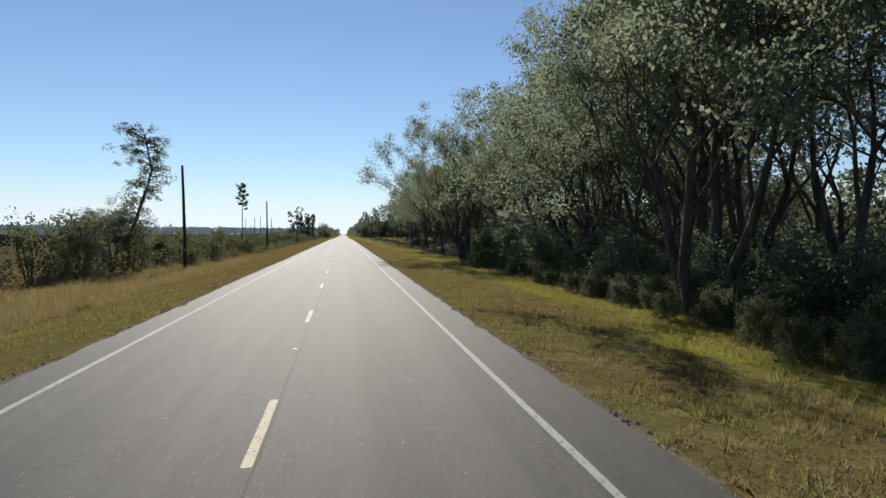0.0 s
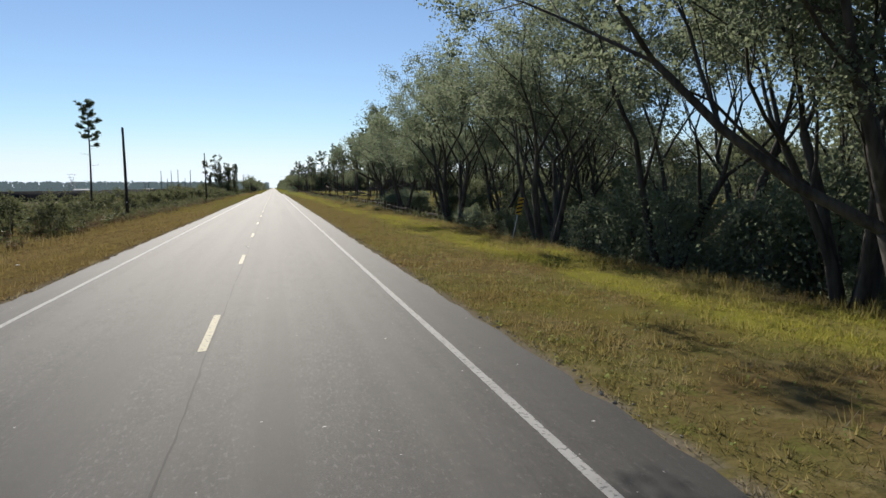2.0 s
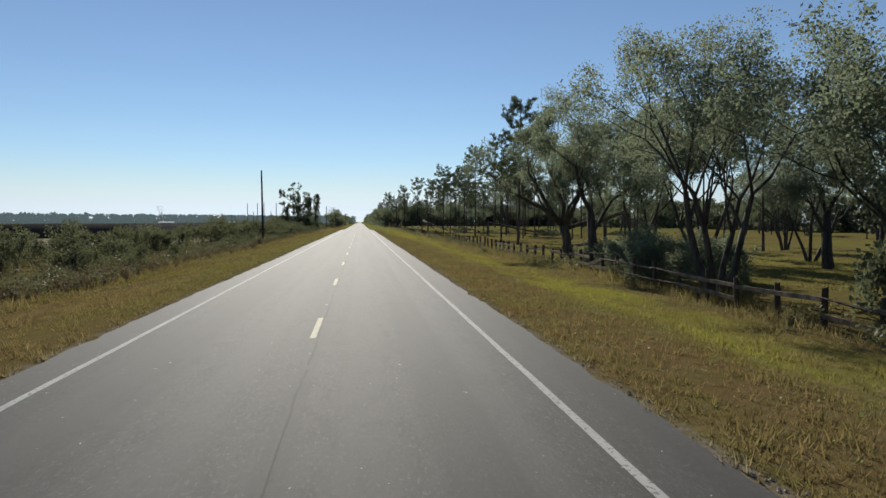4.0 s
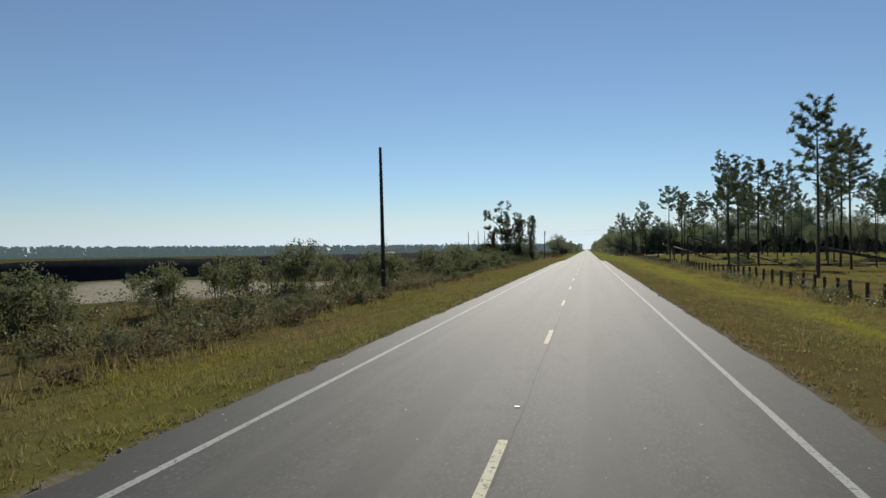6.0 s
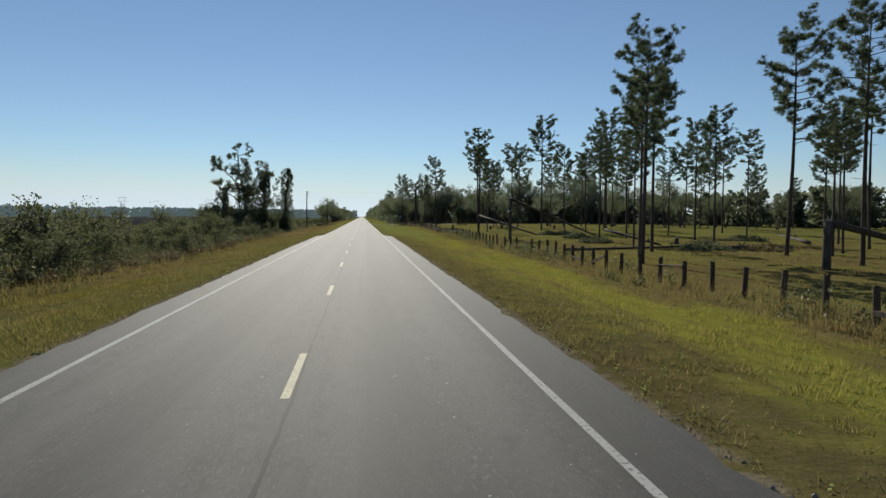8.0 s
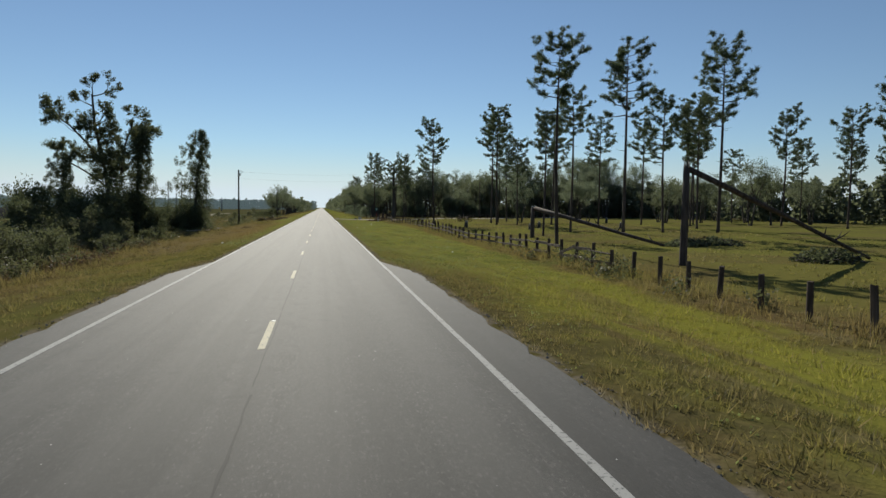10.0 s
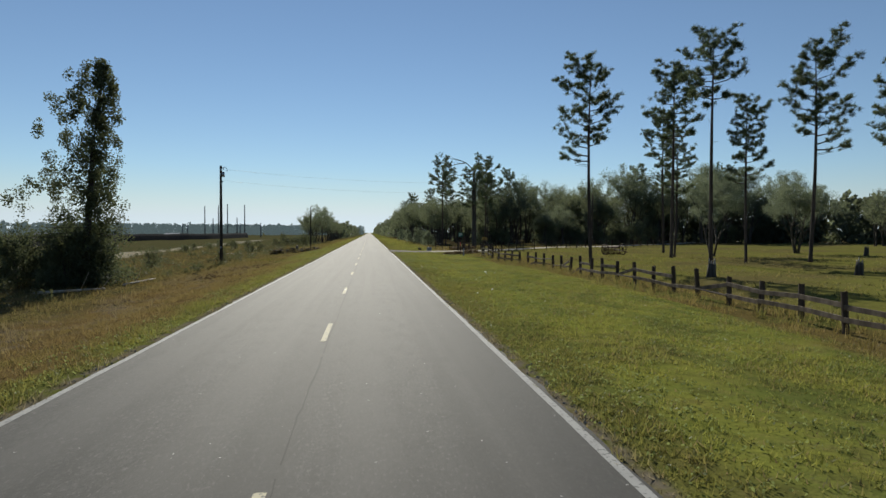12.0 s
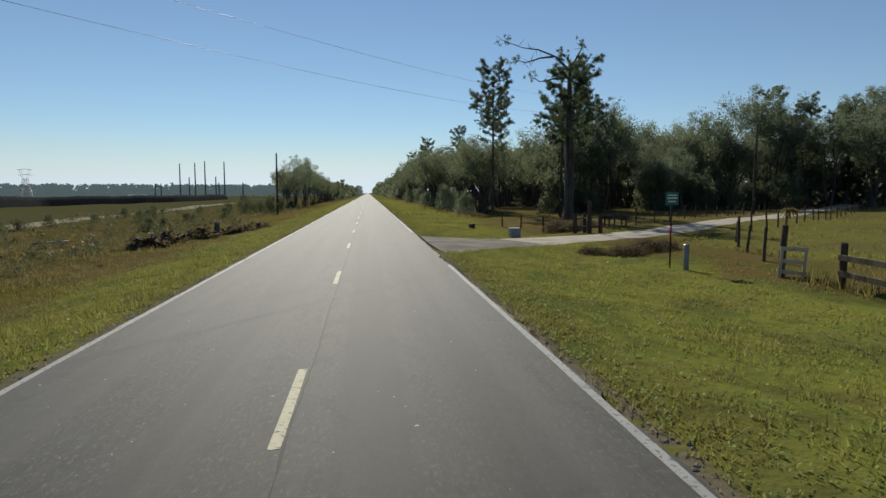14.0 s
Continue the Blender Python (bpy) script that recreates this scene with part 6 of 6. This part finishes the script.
# ---- works area beyond the scrub ----
def black_bank():
    """Long bank sheeted with black plastic."""
    line = [(-130, 20), (-100, 100), (-78, 180), (-62, 240), (-57, 280), (-62, 330), (-76, 450), (-92, 595), (-82, 690), (-78, 780)]
    pts = []
    for (ax, ay), (bx, by) in zip(line, line[1:]):
        n = int(math.hypot(bx - ax, by - ay) / 4)
        pts += [(ax + (bx - ax) * i / n, ay + (by - ay) * i / n) for i in range(n)]
    root = new("sheeted_bank")
    tagged(root, "long low bank covered with black plastic sheet", "bank")
    x0, y0 = line[0]
    root.location = (x0, y0, ground_z(x0, y0))
    z0 = root.location.z
    rows = []
    for x, y in pts:
        h = 2.8 + 0.10 * math.sin(y * 0.05) + rng.uniform(-0.05, 0.05)
        rows.append([(x + dx - x0, y - y0, ground_z(x + dx, y) + dz - z0) for dx, dz in ((1.2, -0.3), (0.5, h * 0.62), (0.0, h), (-0.8, h * 1.0), (-3.0, -0.3))])
    # laid in overlapping lengths
    for a in range(0, len(rows) - 1, 10):
        sel = rows[a:a + 11]
        lift = 0.03 * ((a // 10) % 2)
        v = [(p[0], p[1], p[2] + lift) for row in sel for p in row]
        f = [[i * 5 + k, i * 5 + k + 1, i * 5 + k + 6, i * 5 + k + 5] for i in range(len(sel) - 1) for k in range(4)]
        mesh_object("plastic_sheet", v, f, LINER, root, flat=False)


black_bank()


def mast(x, y, h, label, cross=()):
    root = new("steel_mast")
    tagged(root, label, "mast", "substation masts")
    root.location = on(x, y)
    s = Shell()
    s.tube([(0, 0, -0.5), (0, 0, h * 0.5), (0, 0, h)], [0.46, 0.40, 0.30], 8)
    s.object("pole", MAST_GREY, root)
    for z, w in cross:
        bm = bmesh.new()
        box(bm, w / 2, 0, z, w, 0.35, 0.35)
        part("crossbeam", bm, MAST_GREY, root)


MAST = "tall grey substation mast far across the field"
for x, y, h, c in [(-120, 840, 23, ()), (-108, 830, 23, ()), (-100, 822, 23.5, ((8, 9),)), (-86, 811, 22.8, ()), (-113, 835, 14, ()), (-92, 815, 14, ()), (-74, 805, 10, ((8.5, -14),)), (-135, 850, 10, ((8, -4),)), (-139, 851, 10, ()), (-88, 805, 10, ())]:
    mast(x, y, h, MAST, c)


def lattice_tower(x, y, h):
    root = new("lattice_tower")
    tagged(root, "distant steel lattice transmission tower", "tower")
    root.location = on(x, y)
    foot, neck = 3.2, 1.1
    corner = [(-1, -1), (1, -1), (1, 1), (-1, 1)]
    for sx, sy in corner:
        s = Shell()
        s.tube([(sx * foot, sy * foot, -0.4), (sx * neck, sy * neck, h * 0.7), (sx * 2.6, sy * 1.0, h)], [0.16, 0.12, 0.09], 4)
        s.object("leg", STEEL, root)
    for k in range(7):
        z0, z1 = h * 0.1 * k, h * 0.1 * (k + 1)
        w0, w1 = foot + (neck - foot) * z0 / (h * 0.7), foot + (neck - foot) * z1 / (h * 0.7)
        for i in range(4):
            a, b = corner[i], corner[(i + 1) % 4]
            s = Shell()
            s.tube([(a[0] * w0, a[1] * w0, z0), (b[0] * w1, b[1] * w1, z1)], [0.07, 0.07], 3)
            s.tube([(b[0] * w0, b[1] * w0, z0), (a[0] * w1, a[1] * w1, z1)], [0.07, 0.07], 3)
            s.object("brace", STEEL, root)
    for z in (h * 0.82, h):
        s = Shell()
        s.tube([(-4.2, 0, z), (0, 0, z + 0.4), (4.2, 0, z)], [0.1, 0.14, 0.1], 4)
        s.object("arm", STEEL, root)


lattice_tower(-204, 819, 18)


def shed(x, y, w, d, h, turn):
    root = new("metal_shed")
    tagged(root, "long low pale metal shed far across the field", "building")
    root.matrix_basis = pose(x, y, ground_z(x, y), 0, 0, turn)
    bm = bmesh.new()
    box(bm, 0, 0, h / 2, w, d, h)
    part("wall", bm, PAINTED_WHITE, root)
    mesh_object("roof", [(-w / 2 - 0.3, -d / 2 - 0.3, h), (w / 2 + 0.3, -d / 2 - 0.3, h), (w / 2 + 0.3, 0, h + 1), (-w / 2 - 0.3, 0, h + 1), (w / 2 + 0.3, d / 2 + 0.3, h), (-w / 2 - 0.3, d / 2 + 0.3, h)],
                [[0, 1, 2, 3], [3, 2, 4, 5], [0, 3, 5], [1, 4, 2], [0, 5, 4, 1]], PAINTED_WHITE, root)


shed(-165, 700, 12, 4, 1.9, 10)
shed(-120, 760, 9, 4, 1.8, -5)


# ---- litter ----
def scrap(x, y, size, turn):
    root = new("paper_scrap")
    tagged(root, "crumpled white scrap of litter in the grass", "litter", "litter on the verge")
    root.matrix_basis = pose(x, y, ground_z(x, y) + 0.10, rng.uniform(-10, 10), rng.uniform(-10, 10), turn)
    bm = bmesh.new()
    bmesh.ops.create_icosphere(bm, subdivisions=2, radius=size)
    for v in bm.verts:
        v.co = Vector((v.co.x, v.co.y * 0.6, v.co.z * 0.35)) * rng.uniform(0.75, 1.2)
    part("crumpled_sheet", bm, WHITE, root)


for x, y, s in [(8.2, 377.5, 0.10), (5.6, 365, 0.09), (6.6, 367, 0.10), (8.5, 379.5, 0.16), (9.8, 323.8, 0.13), (-6.2, 331.3, 0.16), (-8.5, 228, 0.12), (-7.9, 77, 0.12), (10.5, 421, 0.10), (9.2, 341, 0.08), (7.8, 216, 0.08)]:
    scrap(x, y, s * 0.62, rng.uniform(0, 360))

# ---- grass and weeds ----
def grass(name, xa, xb, ya, yb, n, tall, wide, blades, label, lean=0.5, power=1.0, spread=0.07):
    """Tufts of blades strewn over a strip; power above 1 crowds them towards xa."""
    u = nrng.random(n) ** power
    x, y = xa + u * (xb - xa), ya + nrng.random(n) * (yb - ya)
    keep = np.abs(x) > pave_edge(y, x) - 0.04 + 0.35 * np.abs(np.sin(y * 1.7 + 2 * np.sin(y * 0.43))) * nrng.random(n)
    keep &= drive_distance(x, y) > np.where(x < 7.5, 5.0, 2.6)
    patch = np.sin(x * 0.9 + 2 * np.sin(y * 0.31)) * np.sin(y * 0.7 + 1.5 * np.sin(x * 0.45))
    keep &= nrng.random(n) < 0.65 + 0.45 * patch
    x, y = x[keep], y[keep]
    tuft = (0.55 + 0.9 * nrng.random(len(x))) * (1 + 0.35 * patch[keep])
    x, y, tuft = (np.repeat(a, blades) for a in (x, y, tuft))
    m = len(x)
    x, y = x + nrng.normal(size=m) * spread, y + nrng.normal(size=m) * spread
    z = height(x, y) - 0.02
    a, h = nrng.random(m) * 6.283, tall * tuft * (0.6 + 0.7 * nrng.random(m))
    w = wide * (0.7 + 0.6 * nrng.random(m)) * 0.5
    lx, ly = nrng.normal(size=m) * lean * h * 0.6, nrng.normal(size=m) * lean * h * 0.6
    v = np.stack([np.stack([x - np.cos(a) * w, y - np.sin(a) * w, z], 1), np.stack([x + np.cos(a) * w, y + np.sin(a) * w, z], 1), np.stack([x + lx, y + ly, z + h], 1)], 1).reshape(-1, 3)
    ob = mesh_object(name, v, np.arange(m * 3).reshape(-1, 3), GRASS)
    return tagged(ob, label, "grass", kind="stuff")


grass("verge_grass", 4.8, 16.5, -6, 310, 76000, 0.10, 0.022, 5, "brown and yellow-green weedy grass on the verge", lean=0.9, power=1.25)
grass("verge_grass", 4.95, 13.5, -6, 135, 34000, 0.075, 0.021, 5, "brown and yellow-green weedy grass on the verge", lean=1.0, power=1.3)
grass("verge_grass", 3.95, 16.0, 306, 470, 60000, 0.085, 0.032, 5, "short green grass on the verge", lean=1.0, power=1.35)
grass("verge_grass", -4.7, -15.5, -6, 315, 58000, 0.11, 0.025, 5, "rusty and olive weedy grass on the verge", lean=0.9, power=1.2)
grass("verge_grass", -3.95, -16.0, 306, 480, 36000, 0.11, 0.028, 5, "green and rusty grass on the verge", lean=1.0, power=1.2)
grass("tall_weeds", -9.5, -18.0, 4, 84, 6500, 0.38, 0.022, 9, "pale straw-coloured tall grass before the shrubs", lean=0.7, spread=0.14)
grass("tall_weeds", 14.2, 18.6, 112, 415, 9000, 0.42, 0.03, 6, "tall dry weeds along the fence")
grass("tall_weeds", 12.6, 15.5, 0, 112, 5000, 0.24, 0.022, 6, "tall dry weeds at the edge of the wood")
grass("tall_weeds", -11.5, -30.0, 10, 345, 14000, 0.42, 0.035, 6, "tall dry weeds among the shrubs", power=1.4)
grass("tall_weeds", -11.0, -38.0, 345, 545, 14000, 0.28, 0.04, 6, "tall dry weeds in rough ground", power=1.4)
grass("pasture_grass", 17.5, 60.0, 130, 480, 30000, 0.14, 0.06, 5, "rough pasture grass", lean=0.9, power=1.5)
grass("verge_grass", 4.2, 13.5, 470, 620, 6000, 0.25, 0.08, 4, "grass along the far road edge")
grass("verge_grass", -4.2, -14.0, 480, 640, 6000, 0.25, 0.08, 4, "grass along the far road edge")


def clover(xa, xb, ya, yb, n, label):
    """Small broad leaves low in the turf."""
    x, y = xa + (xb - xa) * nrng.random(n) ** 1.3, ya + (yb - ya) * nrng.random(n)
    keep = (np.abs(x) > pave_edge(y, x) + 0.15) & (drive_distance(x, y) > np.where(x < 7.5, 5.0, 2.6))
    keep &= nrng.random(n) < 0.55 + 0.6 * np.sin(x * 0.8 + np.sin(y * 0.4)) * np.sin(y * 0.5)
    x, y = x[keep], y[keep]
    v, f = leaf_cloud(np.stack([x, y, height(x, y) + 0.045], 1), np.full(len(x), 0.10), 4, 0.036, 0.5, 1.2)
    return tagged(mesh_object("clover", v, f, CLOVER), label, "grass", kind="stuff")


clover(3.95, 12.5, 308, 430, 20000, "low clover and broad weeds in the turf")
clover(-3.95, -6.0, 325, 395, 3000, "low clover and broad weeds in the turf")
clover(-3.95, -9.0, 395, 455, 5000, "low clover and broad weeds in the turf")
clover(5.1, 9.0, -5, 305, 4000, "low broad weeds along the pavement edge")


def edge_crumbs(n, label):
    """Crumbled asphalt and pale grit along the broken pavement edge."""
    y = -6 + nrng.random(n) * 480
    side = np.where(nrng.random(n) < 0.62, 1.0, -1.0)
    x = side * (pave_edge(y, side) + 0.02 + 0.30 * nrng.random(n) ** 1.5)
    keep = (np.sin(y * 0.9 + 3 * np.sin(y * 0.17)) > -0.2) & (drive_distance(x, y) > 8)
    x, y = x[keep], y[keep]
    m = len(x)
    r = (0.010 + 0.028 * nrng.random(m) ** 2.5)[:, None]
    c = np.stack([x, y, height(x, y) + 0.01], 1)
    six = np.array([(1, 0, 0), (-1, 0, 0), (0, 1, 0), (0, -1, 0), (0, 0, 0.7), (0, 0, -0.7)])
    v = (c[:, None, :] + six[None] * (r[:, :, None] * (0.6 + 0.8 * nrng.random((m, 6, 1))))).reshape(-1, 3)
    tri = np.array([(0, 2, 4), (2, 1, 4), (1, 3, 4), (3, 0, 4), (2, 0, 5), (1, 2, 5), (3, 1, 5), (0, 3, 5)])
    f = (np.arange(m)[:, None, None] * 6 + tri[None]).reshape(-1, 3)
    return tagged(mesh_object("edge_grit", v, f, GRIT), label, "gravel", kind="stuff")


edge_crumbs(9000, "pale grit and crumbled asphalt along the pavement edge")


def tussocks(xa, xb, ya, yb, n, blades, tall, radius, wide, label, power=1.1):
    """Soft domed clumps of fine blades, in drifts."""
    x, y = xa + nrng.random(n) ** power * (xb - xa), ya + nrng.random(n) * (yb - ya)
    drift = np.sin(x * 0.55 + 1.7 * np.sin(y * 0.13)) * np.sin(y * 0.24 + 1.2 * np.sin(x * 0.5))
    keep = (np.abs(x) > pave_edge(y, x) + 0.12) & (drive_distance(x, y) > np.where(x < 7.5, 5.0, 2.8)) & (nrng.random(n) < 0.62 + 0.5 * drift)
    x, y = x[keep], y[keep]
    size = 0.45 + 0.75 * nrng.random(len(x)) ** 1.4
    x, y, size = (np.repeat(a, blades) for a in (x, y, size))
    m = len(x)
    a, u = nrng.random(m) * 6.283, np.sqrt(nrng.random(m))
    dx, dy = np.cos(a) * u, np.sin(a) * u
    r = radius * size
    px, py = x + dx * r, y + dy * r * 1.3
    h = tall * size * (1.05 - 0.75 * u * u) * (0.6 + 0.6 * nrng.random(m))
    z = height(px, py) - 0.02
    w, b = wide * (0.6 + 0.7 * nrng.random(m)) * 0.5, nrng.random(m) * 6.283
    tx, ty = px + (dx * 0.7 + nrng.normal(size=m) * 0.35) * h, py + (dy * 0.7 + nrng.normal(size=m) * 0.35) * h
    v = np.stack([np.stack([px - np.cos(b) * w, py - np.sin(b) * w, z], 1), np.stack([px + np.cos(b) * w, py + np.sin(b) * w, z], 1), np.stack([tx, ty, z + h], 1)], 1).reshape(-1, 3)
    return tagged(mesh_object("tussocks", v, np.arange(m * 3).reshape(-1, 3), GRASS), label, "grass", kind="stuff")


tussocks(5.0, 14.5, -6, 312, 9500, 36, 0.25, 0.34, 0.027, "soft brown and green grass tussocks on the verge")
tussocks(-4.8, -14.0, -6, 345, 6500, 40, 0.26, 0.36, 0.028, "soft olive and rusty grass tussocks on the verge")
tussocks(4.1, 14.0, 308, 430, 4200, 40, 0.15, 0.32, 0.026, "soft green grass tussocks on the verge")
tussocks(-4.2, -14.0, 336, 424, 2600, 46, 0.24, 0.42, 0.026, "soft rusty dry grass tussocks on the slope")
